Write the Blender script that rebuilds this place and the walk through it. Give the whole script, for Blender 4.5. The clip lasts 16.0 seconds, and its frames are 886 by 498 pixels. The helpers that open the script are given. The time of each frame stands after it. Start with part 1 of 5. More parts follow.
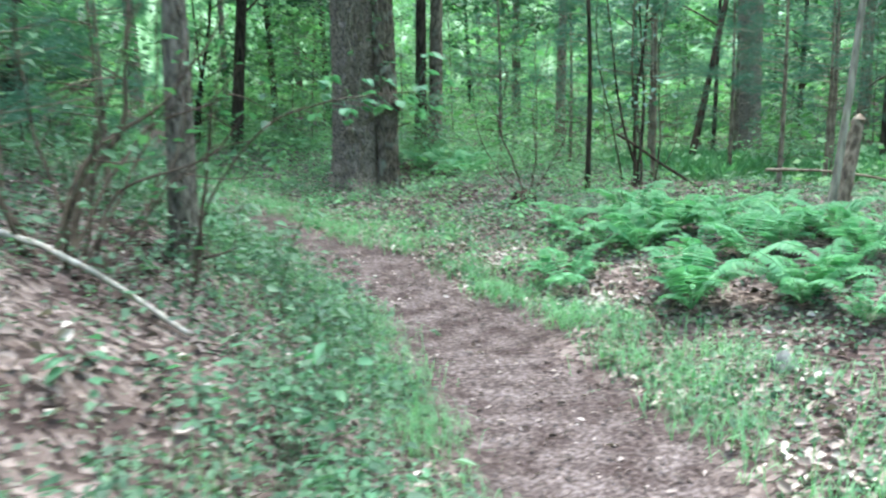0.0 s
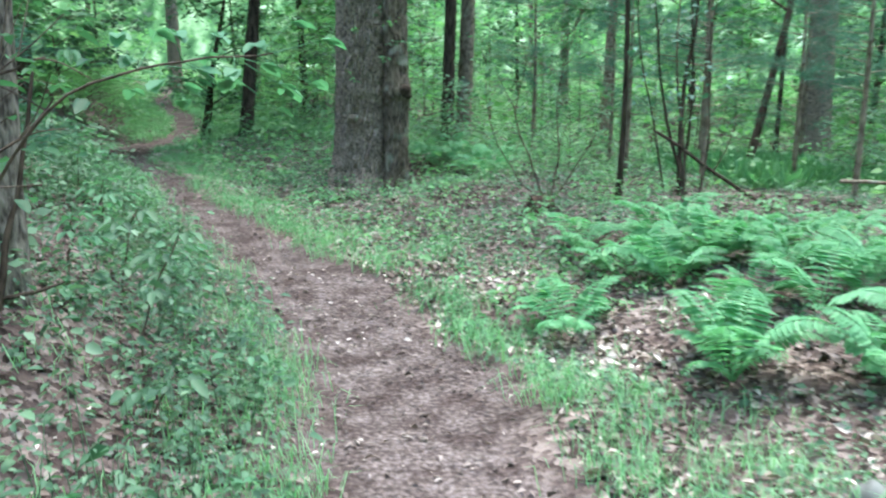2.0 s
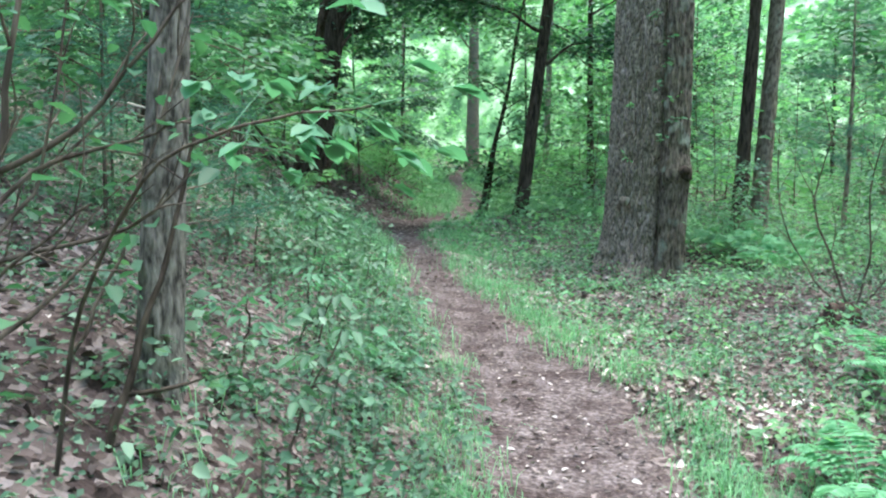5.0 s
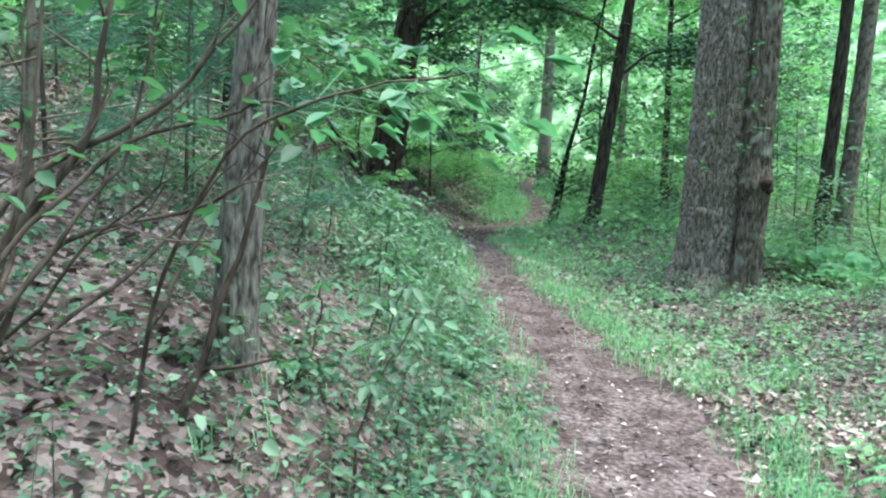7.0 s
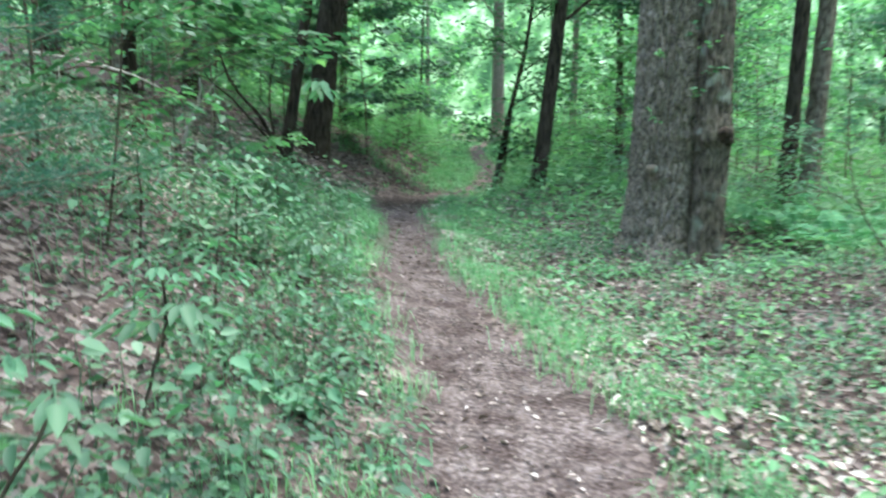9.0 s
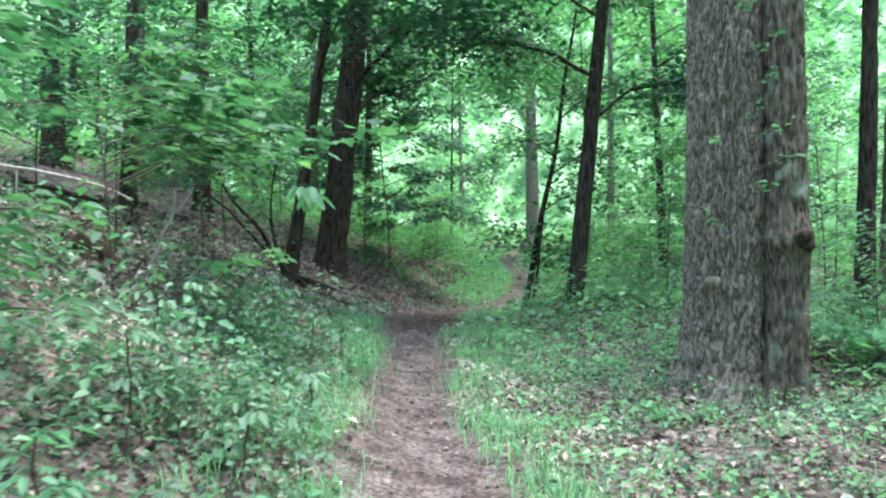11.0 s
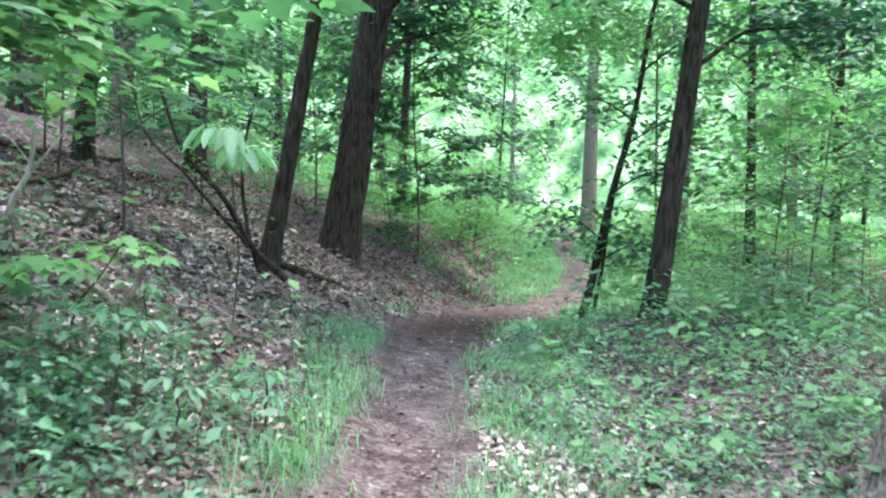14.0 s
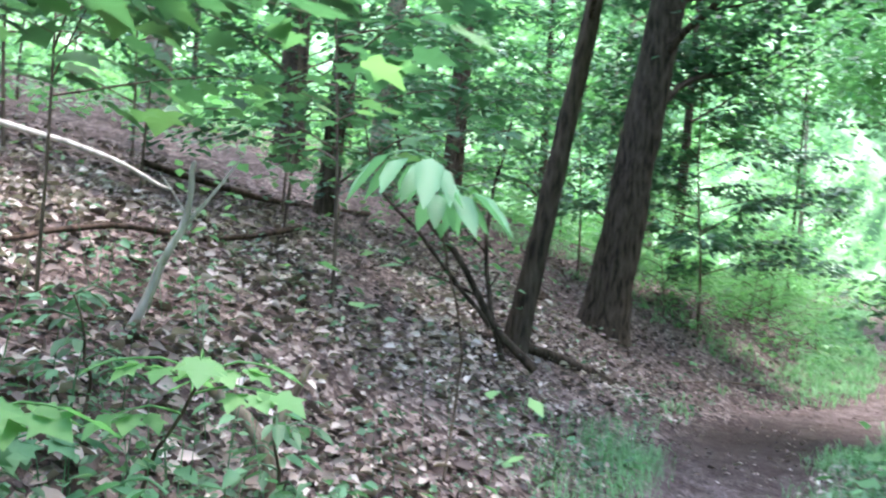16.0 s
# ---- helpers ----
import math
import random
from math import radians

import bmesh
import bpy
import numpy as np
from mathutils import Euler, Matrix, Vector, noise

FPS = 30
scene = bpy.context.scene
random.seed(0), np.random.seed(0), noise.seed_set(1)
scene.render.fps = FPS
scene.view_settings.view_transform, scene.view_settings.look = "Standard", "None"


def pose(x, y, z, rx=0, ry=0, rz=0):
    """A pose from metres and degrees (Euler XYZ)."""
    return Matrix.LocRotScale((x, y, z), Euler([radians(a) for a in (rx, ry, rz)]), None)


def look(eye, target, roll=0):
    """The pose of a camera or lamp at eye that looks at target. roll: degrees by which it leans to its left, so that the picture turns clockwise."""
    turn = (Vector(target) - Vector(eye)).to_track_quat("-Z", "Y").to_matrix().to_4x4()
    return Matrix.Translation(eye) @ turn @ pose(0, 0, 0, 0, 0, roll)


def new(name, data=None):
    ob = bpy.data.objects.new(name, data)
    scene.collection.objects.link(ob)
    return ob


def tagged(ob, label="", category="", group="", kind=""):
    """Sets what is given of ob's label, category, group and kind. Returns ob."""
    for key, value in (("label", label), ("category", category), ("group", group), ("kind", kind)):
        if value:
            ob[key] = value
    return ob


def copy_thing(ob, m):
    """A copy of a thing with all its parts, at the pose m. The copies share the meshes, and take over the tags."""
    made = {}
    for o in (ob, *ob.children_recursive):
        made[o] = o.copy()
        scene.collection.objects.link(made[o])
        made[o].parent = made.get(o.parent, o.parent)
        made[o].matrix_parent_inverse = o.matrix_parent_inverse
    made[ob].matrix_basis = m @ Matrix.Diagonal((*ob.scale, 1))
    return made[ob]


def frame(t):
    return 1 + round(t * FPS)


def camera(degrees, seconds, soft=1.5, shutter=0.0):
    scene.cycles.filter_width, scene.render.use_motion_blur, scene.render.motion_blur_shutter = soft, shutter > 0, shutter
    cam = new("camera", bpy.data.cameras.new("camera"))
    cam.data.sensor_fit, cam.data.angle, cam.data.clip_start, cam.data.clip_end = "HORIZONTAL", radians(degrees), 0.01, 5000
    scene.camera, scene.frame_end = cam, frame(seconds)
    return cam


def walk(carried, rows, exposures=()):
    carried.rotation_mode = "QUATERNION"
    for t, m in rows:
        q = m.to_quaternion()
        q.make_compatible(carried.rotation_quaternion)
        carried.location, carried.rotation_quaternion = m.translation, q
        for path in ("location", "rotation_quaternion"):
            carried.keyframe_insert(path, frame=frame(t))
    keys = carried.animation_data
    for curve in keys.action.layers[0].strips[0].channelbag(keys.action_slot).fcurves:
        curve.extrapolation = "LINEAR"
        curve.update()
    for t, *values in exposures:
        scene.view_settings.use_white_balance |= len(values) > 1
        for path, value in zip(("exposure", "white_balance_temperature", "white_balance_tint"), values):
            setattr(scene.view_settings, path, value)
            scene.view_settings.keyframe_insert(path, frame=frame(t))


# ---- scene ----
cam = camera(56.0, 16.0, soft=2.2, shutter=0.5)
PATH = [
    (0, (-0.905, -12.107, 1.588), (-0.611, -10.169, 1.192), -1.5),
    (0.5, (-0.609, -11.717, 1.556), (-0.252, -9.795, 1.135), -0.2),
    (1, (-0.443, -11.357, 1.517), (-0.125, -9.427, 1.103), -0.6),
    (1.5, (-0.297, -11.017, 1.5), (0.024, -9.082, 1.109), -1.1),
    (2, (-0.183, -10.685, 1.498), (-0.013, -8.736, 1.082), -0.1),
    (2.5, (-0.151, -10.363, 1.505), (-0.052, -8.404, 1.116), -0.9),
    (3, (-0.027, -10.116, 1.477), (-0.062, -8.144, 1.144), 0.4),
    (3.5, (0.065, -9.958, 1.487), (-0.327, -8.029, 1.13), -0.9),
    (4, (0.068, -9.827, 1.491), (-0.406, -7.902, 1.234), -2.3),
    (4.2, (0.068, -9.811, 1.49), (-0.42, -7.885, 1.265), -1.6),
    (6.3, (0.14, -9.922, 1.417), (-0.388, -8.008, 1.179), 2.8),
    (6.5, (0.116, -9.909, 1.416), (-0.431, -7.998, 1.191), 3.0),
    (7, (0.051, -9.825, 1.394), (-0.617, -7.953, 1.179), 2.5),
    (7.5, (0.081, -9.579, 1.352), (-0.583, -7.703, 1.158), 1.6),
    (8, (0.11, -9.256, 1.334), (-0.56, -7.386, 1.104), 3.1),
    (8.5, (0.077, -8.775, 1.316), (-0.46, -6.86, 1.099), 3.1),
    (9, (0.092, -8.347, 1.314), (-0.496, -6.457, 1.027), 0.4),
    (9.2, (0.079, -8.179, 1.326), (-0.62, -6.318, 1.113), -2.2),
    (11.3, (-0.192, -6.646, 1.339), (-0.867, -4.764, 1.311), -0.9),
    (11.5, (-0.243, -6.445, 1.348), (-0.831, -4.534, 1.313), -1.0),
    (12, (-0.475, -5.954, 1.346), (-1.011, -4.027, 1.303), 2.0),
    (12.5, (-0.642, -5.486, 1.373), (-1.221, -3.574, 1.287), -1.0),
    (13, (-0.701, -5.032, 1.403), (-1.362, -3.146, 1.307), -1.3),
    (13.5, (-0.868, -4.57, 1.402), (-1.633, -2.724, 1.3), 0.1),
    (14, (-1.004, -4.111, 1.402), (-1.795, -2.277, 1.311), 1.7),
    (14.5, (-1.205, -3.694, 1.433), (-2.077, -1.896, 1.347), 3.1),
    (15, (-1.445, -3.346, 1.473), (-2.53, -1.666, 1.448), 1.7),
    (15.5, (-1.649, -2.94, 1.501), (-2.869, -1.355, 1.514), 1.2),
    (16, (-1.918, -2.639, 1.495), (-3.24, -1.138, 1.515), 4.0),
]
walk(cam, [(t, look(eye, target, roll)) for t, eye, target, roll in PATH], [(0, 2.9, 6300, 3), (4, 3.0, 6300, 5), (6.5, 3.12, 6300, 6), (9, 3.1, 6300, 2), (12, 3.45, 6300, 8), (16, 3.85, 6300, 20)])

# ---------------- light ----------------
scene.view_settings.exposure = 0.0
world = bpy.data.worlds.new("sky")
scene.world = world
world.use_nodes = True
wn, wl = world.node_tree.nodes, world.node_tree.links
sky = wn.new("ShaderNodeTexSky")
sky.sky_type, sky.sun_disc = 'NISHITA', False
sky.dust_density = 1.6
sky.sun_elevation, sky.sun_rotation = radians(78), radians(30)
wn["Background"].inputs["Strength"].default_value = 0.15
wl.new(sky.outputs["Color"], wn["Background"].inputs["Color"])
sun = new("sun", bpy.data.lights.new("sun", "SUN"))
sun.data.energy, sun.data.angle, sun.data.color = 1.3, radians(50), (1.0, 0.97, 0.9)
sun.matrix_world = look((0, 0, 30), (-0.1 * 30, -0.16 * 30, 0))

rng = np.random.default_rng(7)


# ---------------- mesh helpers ----------------
class Acc:
    """Collects vertices and faces of one mesh."""

    def __init__(self):
        self.v, self.f, self.n = [], [], 0

    def add(self, verts, faces):
        verts, faces = np.asarray(verts, float).reshape(-1, 3), np.asarray(faces, int)
        self.v.append(verts)
        self.f.append(faces + self.n)
        self.n += len(verts)

    def mesh(self, name, mat, smooth=True):
        me = bpy.data.meshes.new(name)
        if self.n:
            co = np.concatenate(self.v)
            me.vertices.add(len(co))
            me.vertices.foreach_set("co", co.astype(np.float32).ravel())
            idx = np.concatenate([f.ravel() for f in self.f])
            tot = np.concatenate([np.full(len(f), f.shape[1]) for f in self.f])
            me.loops.add(len(idx))
            me.loops.foreach_set("vertex_index", idx.astype(np.int32))
            me.polygons.add(len(tot))
            me.polygons.foreach_set("loop_start", np.r_[0, np.cumsum(tot)[:-1]].astype(np.int32))
            me.polygons.foreach_set("loop_total", tot.astype(np.int32))
            me.polygons.foreach_set("use_smooth", np.full(len(tot), smooth))
            me.update(calc_edges=True)
        me.materials.append(mat)
        return me


def part(name, acc, mat, parent=None, label="", smooth=True):
    me = acc if isinstance(acc, bpy.types.Mesh) else acc.mesh(name, mat, smooth)
    ob = new(name, me)
    if parent is not None:
        ob.parent = parent
    if label:
        tagged(ob, label=label)
    return ob


def thing(name, x, y, z, label, category, group="", rz=0.0):
    ob = new(name)
    ob.empty_display_size = 0.2
    ob.matrix_basis = pose(x, y, z, 0, 0, rz)
    return tagged(ob, label=label, category=category, group=group)


def unit(a):
    a = np.asarray(a, float)
    return a / np.maximum(np.linalg.norm(a, axis=-1, keepdims=True), 1e-9)


def resample(pts, n, wob=0.0, r=rng):
    """A smooth line through control points."""
    pts = np.asarray(pts, float)
    if len(pts) == 2:
        pts = np.array([pts[0], (pts[0] + pts[1]) / 2, pts[1]])
    k = len(pts) - 1
    t = np.linspace(0, k, n)
    i = np.clip(t.astype(int), 0, k - 1)
    s = (t - i)[:, None]
    p1, p2 = pts[i], pts[i + 1]
    p0, p3 = pts[np.maximum(i - 1, 0)], pts[np.minimum(i + 2, k)]
    out = 0.5 * (2 * p1 + (p2 - p0) * s + (2 * p0 - 5 * p1 + 4 * p2 - p3) * s ** 2 + (3 * p1 - p0 - 3 * p2 + p3) * s ** 3)
    if wob:
        w = np.cumsum(r.normal(0, wob, (n, 3)), 0)
        out = out + w - np.linspace(0, 1, n)[:, None] * w[-1] - 0
    return out


def tube(acc, line, radii, segs=6, rough=0.0, r=rng):
    """A tapering tube along a line; rough makes its skin uneven."""
    n = len(line)
    tan = unit(np.gradient(line, axis=0))
    ref = np.array([0.31, 0.95, 0.05]) if abs(tan[0][2]) > 0.5 else np.array([0, 0, 1.0])
    a = unit(np.cross(tan, ref))
    b = np.cross(tan, a)
    ang = np.linspace(0, 2 * math.pi, segs, endpoint=False)
    rad = np.broadcast_to(np.asarray(radii, float).reshape(-1, 1), (n, segs)).copy()
    if rough:
        rad *= 1 + r.normal(0, rough, (n, segs))
    v = line[:, None] + rad[..., None] * (np.cos(ang)[None, :, None] * a[:, None] + np.sin(ang)[None, :, None] * b[:, None])
    i, j = np.meshgrid(np.arange(n - 1), np.arange(segs), indexing="ij")
    k = (j + 1) % segs
    f = np.stack([i * segs + j, i * segs + k, (i + 1) * segs + k, (i + 1) * segs + j], -1).reshape(-1, 4)
    acc.add(v.reshape(-1, 3), f)
    acc.add([line[-1] + tan[-1] * radii[-1]] + list(v[-1]), [(0, 1 + q, 1 + (q + 1) % segs) for q in range(segs)])
    return v


def leaves(acc, p, d, up, size, width=0.5, fold=0.12, droop=0.12):
    """Leaves with a folded midrib: base p, pointing along d."""
    p, d = np.asarray(p, float), unit(d)
    side = unit(np.cross(d, up))
    nrm = np.cross(side, d)
    s = np.broadcast_to(np.asarray(size, float), (len(p),))[:, None]
    w = width
    q = lambda a, b, c: p + s * (a * side + b * d + c * nrm)
    v = np.stack([q(0, 0, 0), q(w * .46, .3, fold), q(w * .4, .66, fold * .7 - droop * .4), q(0, 1, -droop), q(-w * .4, .66, fold * .7 - droop * .4), q(-w * .46, .3, fold)], 1)
    base = np.arange(len(p))[:, None] * 6
    acc.add(v.reshape(-1, 3), np.concatenate([base + [0, 1, 2, 3], base + [0, 3, 4, 5]]))


def small_leaves(acc, p, d, up, size, width=0.55):
    """Plain pointed leaves for what stands far off."""
    p, d = np.asarray(p, float), unit(d)
    side = unit(np.cross(d, up))
    s = np.broadcast_to(np.asarray(size, float), (len(p),))[:, None]
    dn = np.array([0, 0, -.12])
    v = np.stack([p, p + s * (.5 * width * side + .45 * d), p + s * (d + dn), p + s * (-.5 * width * side + .45 * d)], 1)
    acc.add(v.reshape(-1, 3), np.arange(len(p))[:, None] * 4 + [0, 1, 2, 3])


STAR = [(0, 0, 0), (.16, -.06, .02), (.42, .06, .05), (.3, .26, .03), (.56, .52, 0), (.3, .54, .03), (.24, .66, .02), (0, 1.0, -.1),
        (-.24, .66, .02), (-.3, .54, .03), (-.56, .52, 0), (-.3, .26, .03), (-.42, .06, .05), (-.16, -.06, .02)]


def lobed_leaves(acc, p, d, up, size):
    """Five-lobed leaves."""
    p, d = np.asarray(p, float), unit(d)
    side = unit(np.cross(d, up))
    nrm = np.cross(side, d)
    s = np.broadcast_to(np.asarray(size, float), (len(p),))[:, None]
    pts = STAR + [(0, .38, -.03)]
    v = np.stack([p + s * (a * side + b * d + c * nrm) for a, b, c in pts], 1)
    base = np.arange(len(p))[:, None] * len(pts)
    c = len(pts) - 1
    f = [base + [c, i, (i + 1) % c] for i in range(c)]
    acc.add(v.reshape(-1, 3), np.concatenate(f))


def rand_dirs(n, r=rng, zlo=-0.3, zhi=0.3):
    a = r.uniform(0, 2 * math.pi, n)
    z = r.uniform(zlo, zhi, n)
    return unit(np.stack([np.cos(a), np.sin(a), z], 1))


def ups(n, r=rng, tilt=0.35):
    return unit(np.stack([r.normal(0, tilt, n), r.normal(0, tilt, n), np.ones(n)], 1))


# ---------------- the lie of the land ----------------
CY = [-40, -14, -12, -10, -9.3, -8.2, -7, -6, -5, -3.4, -1.9, -.5, .9, 2.3, 4.5, 6, 8.5, 11, 14.5, 17, 21, 40]
CX = [2.5, .3, .1, .15, .2, .1, 0, -.25, -.55, -.98, -1.62, -2.32, -2.95, -3.5, -4.25, -4.75, -4.95, -5.3, -6.1, -6.95, -7.9, -10]


def fold_x(y):
    """Where the bank on the one side and the flat woodland on the other meet."""
    return np.interp(y, CY, CX)


def path_x(y):
    """Middle of the trodden path."""
    return np.interp(y, [-40, -14, -12, -10, -9.3, -8.2, -7, -6, -5, -4.4, -3.5, -2.5, -1.4, 0, .8, 1.5, 3, 4.2, 5.5, 7, 8.5, 9.5, 11, 13, 15.3, 17.4, 20, 24.5, 40],
                     [2.5, .3, .1, .15, .2, .1, 0, -.25, -.6, -.92, -1.42, -1.93, -2.38, -2.9, -3.28, -3.62, -4.15, -4.4, -4.5, -4.6, -4.48, -4.5, -4.8, -5.2, -6.1, -6.85, -7.5, -8.2, -10])


def path_half(y):
    return np.interp(y, [-14, -9, -5, -3.4, -1.9, 1, 3, 4.5, 6, 8, 11, 15, 19, 25, 40], [.5, .52, .5, .46, .33, .38, .52, .66, .72, .5, .4, .36, .34, .3, .2])


def knolls(x, y):
    """Single rises and hollows: under the dark tree, under the shaggy tree, before the oak's slim stem."""
    rise = lambda cx, cy, h, w: h * np.exp(-((x - cx) ** 2 + (y - cy) ** 2) / w ** 2)
    return rise(-2.1, 4.3, .27, 1.3) + rise(-1.75, -7.15, .17, .5) - rise(.35, -.4, .2, .75)


def land(x, y):
    """Height of the ground without its small bumps."""
    x, y = np.asarray(x, float), np.asarray(y, float)
    u = x - fold_x(y)
    swell = np.interp(y, [-6, -4, -2.5, 0, 3, 5, 7], [0, .12, .22, .25, .18, .06, 0]) * np.exp(-((x - path_x(y)) / .95) ** 2)
    left = np.interp(-u, [0, .55, 1.1, 1.6, 2.0, 2.5, 4, 7, 12, 20, 60], [0, 0, .2, .5, .72, .98, 1.5, 2.5, 4.0, 4.8, 6])
    left = left * np.interp(y, [10, 17, 26], [1, .45, .15])
    right = np.interp(u, [0, 1, 2.5, 4, 8, 12, 60], [0, .03, .2, .28, 0, -.35, -.5])
    return np.interp(y, [-40, 9, 14, 20, 40, 80], [0, 0, .25, .62, .95, 1.3]) + np.where(u < 0, left, right) + swell + knolls(x, y)


def bumps(x, y):
    x, y = np.asarray(x, float), np.asarray(y, float)
    off = np.clip((np.abs(x - path_x(y)) - .2) / .5, 0.25, 1)
    b = .03 * np.sin(1.9 * x + .7 * y + 1) + .028 * np.sin(-1.3 * x + 2.3 * y) + .016 * np.sin(4.7 * x + 3.1 * y + 2) + .014 * np.sin(5.3 * y - 3.9 * x) + .008 * np.sin(11 * x + 7 * y)
    return b * off


def gz(x, y):
    return land(x, y) + bumps(x, y)


def vnoise(x, y, s, seed=0.0):
    """Smooth patches between 0 and 1."""
    x, y = np.asarray(x, float) / s, np.asarray(y, float) / s
    return .5 + .25 * (np.sin(1.7 * x + 2.1 * np.sin(.9 * y + seed) + seed) + np.sin(1.9 * y + 1.7 * np.sin(1.3 * x - seed) + 2 * seed))


# ---------------- materials ----------------
def nodes_of(name):
    m = bpy.data.materials.new(name)
    m.use_nodes = True
    nt = m.node_tree
    return m, nt.nodes, nt.links, nt.nodes["Principled BSDF"]


def ramp(n, stops):
    r = n.new("ShaderNodeValToRGB")
    el = r.color_ramp.elements
    while len(el) < len(stops):
        el.new(0.5)
    for e, (p, c) in zip(el, stops):
        e.position, e.color = p, (*c, 1)
    return r


def noise_node(n, l, scale, detail=4.0, stretch=None):
    co = n.new("ShaderNodeTexCoord")
    t = n.new("ShaderNodeTexNoise")
    t.inputs["Scale"].default_value, t.inputs["Detail"].default_value = scale, detail
    if stretch:
        mp = n.new("ShaderNodeMapping")
        mp.inputs["Scale"].default_value = stretch
        l.new(co.outputs["Object"], mp.inputs["Vector"])
        l.new(mp.outputs["Vector"], t.inputs["Vector"])
    else:
        l.new(co.outputs["Object"], t.inputs["Vector"])
    return t


def mixrgb(n, l, fac, a, b, mode="MIX"):
    m = n.new("ShaderNodeMix")
    m.data_type, m.blend_type = "RGBA", mode
    for sock, val in ((m.inputs[0], fac), (m.inputs[6], a), (m.inputs[7], b)):
        if hasattr(val, "is_linked"):
            l.new(val, sock)
        elif isinstance(val, (int, float)):
            sock.default_value = val
        else:
            sock.default_value = (*val, 1)
    return m.outputs[2]


def leaf_material(name, stops, trans=0.4, rough=0.5):
    m, n, l, b = nodes_of(name)
    g = n.new("ShaderNodeNewGeometry")
    r = ramp(n, stops)
    t = noise_node(n, l, 1.1, 2)
    add = n.new("ShaderNodeMath")
    add.operation = "MULTIPLY_ADD"
    l.new(g.outputs["Random Per Island"], add.inputs[0])
    add.inputs[1].default_value = .7
    sc = n.new("ShaderNodeMath")
    sc.operation = "MULTIPLY_ADD"
    sc.inputs[1].default_value, sc.inputs[2].default_value = .9, -.3
    l.new(t.outputs["Fac"], sc.inputs[0])
    l.new(sc.outputs[0], add.inputs[2])
    l.new(add.outputs[0], r.inputs["Fac"])
    l.new(r.outputs["Color"], b.inputs["Base Color"])
    b.inputs["Roughness"].default_value = rough
    b.inputs["Specular IOR Level"].default_value = .3
    tr = n.new("ShaderNodeBsdfTranslucent")
    tint = mixrgb(n, l, 1.0, r.outputs["Color"], (1.0, 1.3, .9), "MULTIPLY")
    l.new(tint, tr.inputs["Color"])
    mx = n.new("ShaderNodeMixShader")
    mx.inputs["Fac"].default_value = trans
    l.new(b.outputs[0], mx.inputs[1])
    l.new(tr.outputs[0], mx.inputs[2])
    l.new(mx.outputs[0], n["Material Output"].inputs["Surface"])
    return m


def bark_material(name, dark, light, scale=14, bump=.6, moss=None, stretch=.2):
    m, n, l, b = nodes_of(name)
    a = noise_node(n, l, scale, 6, (1, 1, stretch))
    c = noise_node(n, l, 2.2, 3)
    r = ramp(n, [(.36, dark), (.5, tuple((x + y) / 2 for x, y in zip(dark, light))), (.66, light)])
    l.new(a.outputs["Fac"], r.inputs["Fac"])
    col = mixrgb(n, l, c.outputs["Fac"], r.outputs["Color"], (.75, .75, .72), "MULTIPLY")
    if moss:
        s = noise_node(n, l, 5, 5)
        rs = ramp(n, [(.56, (0, 0, 0)), (.68, (1, 1, 1))])
        l.new(s.outputs["Fac"], rs.inputs["Fac"])
        col = mixrgb(n, l, rs.outputs["Color"], col, moss)
    l.new(col, b.inputs["Base Color"])
    b.inputs["Roughness"].default_value = .93
    b.inputs["Specular IOR Level"].default_value = .1
    bp = n.new("ShaderNodeBump")
    bp.inputs["Strength"].default_value, bp.inputs["Distance"].default_value = bump, .02
    l.new(a.outputs["Fac"], bp.inputs["Height"])
    l.new(bp.outputs["Normal"], b.inputs["Normal"])
    return m


GREEN = leaf_material("broad leaf green", [(0, (.035, .09, 0.046)), (.5, (.06, .15, 0.072)), (1, (.11, .22, 0.098))])
# Darker leaf tone for overhanging crowns and bank: shade is put into the colour.
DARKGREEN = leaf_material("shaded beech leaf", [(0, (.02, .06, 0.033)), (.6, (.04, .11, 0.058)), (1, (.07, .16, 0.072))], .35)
# Young-leaf tone; on trees at the sky-lit bend the light is in the colour.
YELLOW = leaf_material("young and sunlit leaf", [(0, (.08, .19, 0.072)), (.5, (.125, .28, 0.111)), (1, (.2, .37, 0.156))], .5)
PALE = leaf_material("pale bluish leaf", [(0, (.06, .16, .085)), (.6, (.1, .23, .125)), (1, (.15, .3, .17))], .4, .55)
LOW = leaf_material("ground plant leaf", [(0, (.03, .07, .042)), (.42, (.068, .138, .082)), (.75, (.12, .22, .125)), (1, (.26, .36, .25))], .35)
HERB = leaf_material("herb leaf", [(0, (.03, .07, .042)), (.4, (.062, .132, .075)), (.8, (.105, .2, .11)), (1, (.2, .31, .19))], .4)
MAPLE = leaf_material("maple leaf", [(0, (.02, .055, .03)), (.5, (.06, .14, .065)), (.8, (.11, .22, .09)), (1, (.2, .34, .13))], .45)
BLEACHED = leaf_material("bleached dry leaf", [(0, (.13, .095, .08)), (.5, (.3, .24, .205)), (1, (.62, .55, .5))], .1, .6)
UNDER = leaf_material("undergrowth leaf", [(0, (.08, .18, 0.085)), (.5, (.125, .265, 0.12)), (1, (.2, .36, 0.145))], .45)
GRASS = leaf_material("woodland grass", [(0, (.07, .18, 0.085)), (.5, (.125, .29, 0.135)), (1, (.21, .39, 0.19))], .4)
FERN = leaf_material("fern frond", [(0, (.08, .23, .11)), (.6, (.135, .33, .16)), (1, (.22, .42, .22))], .4)
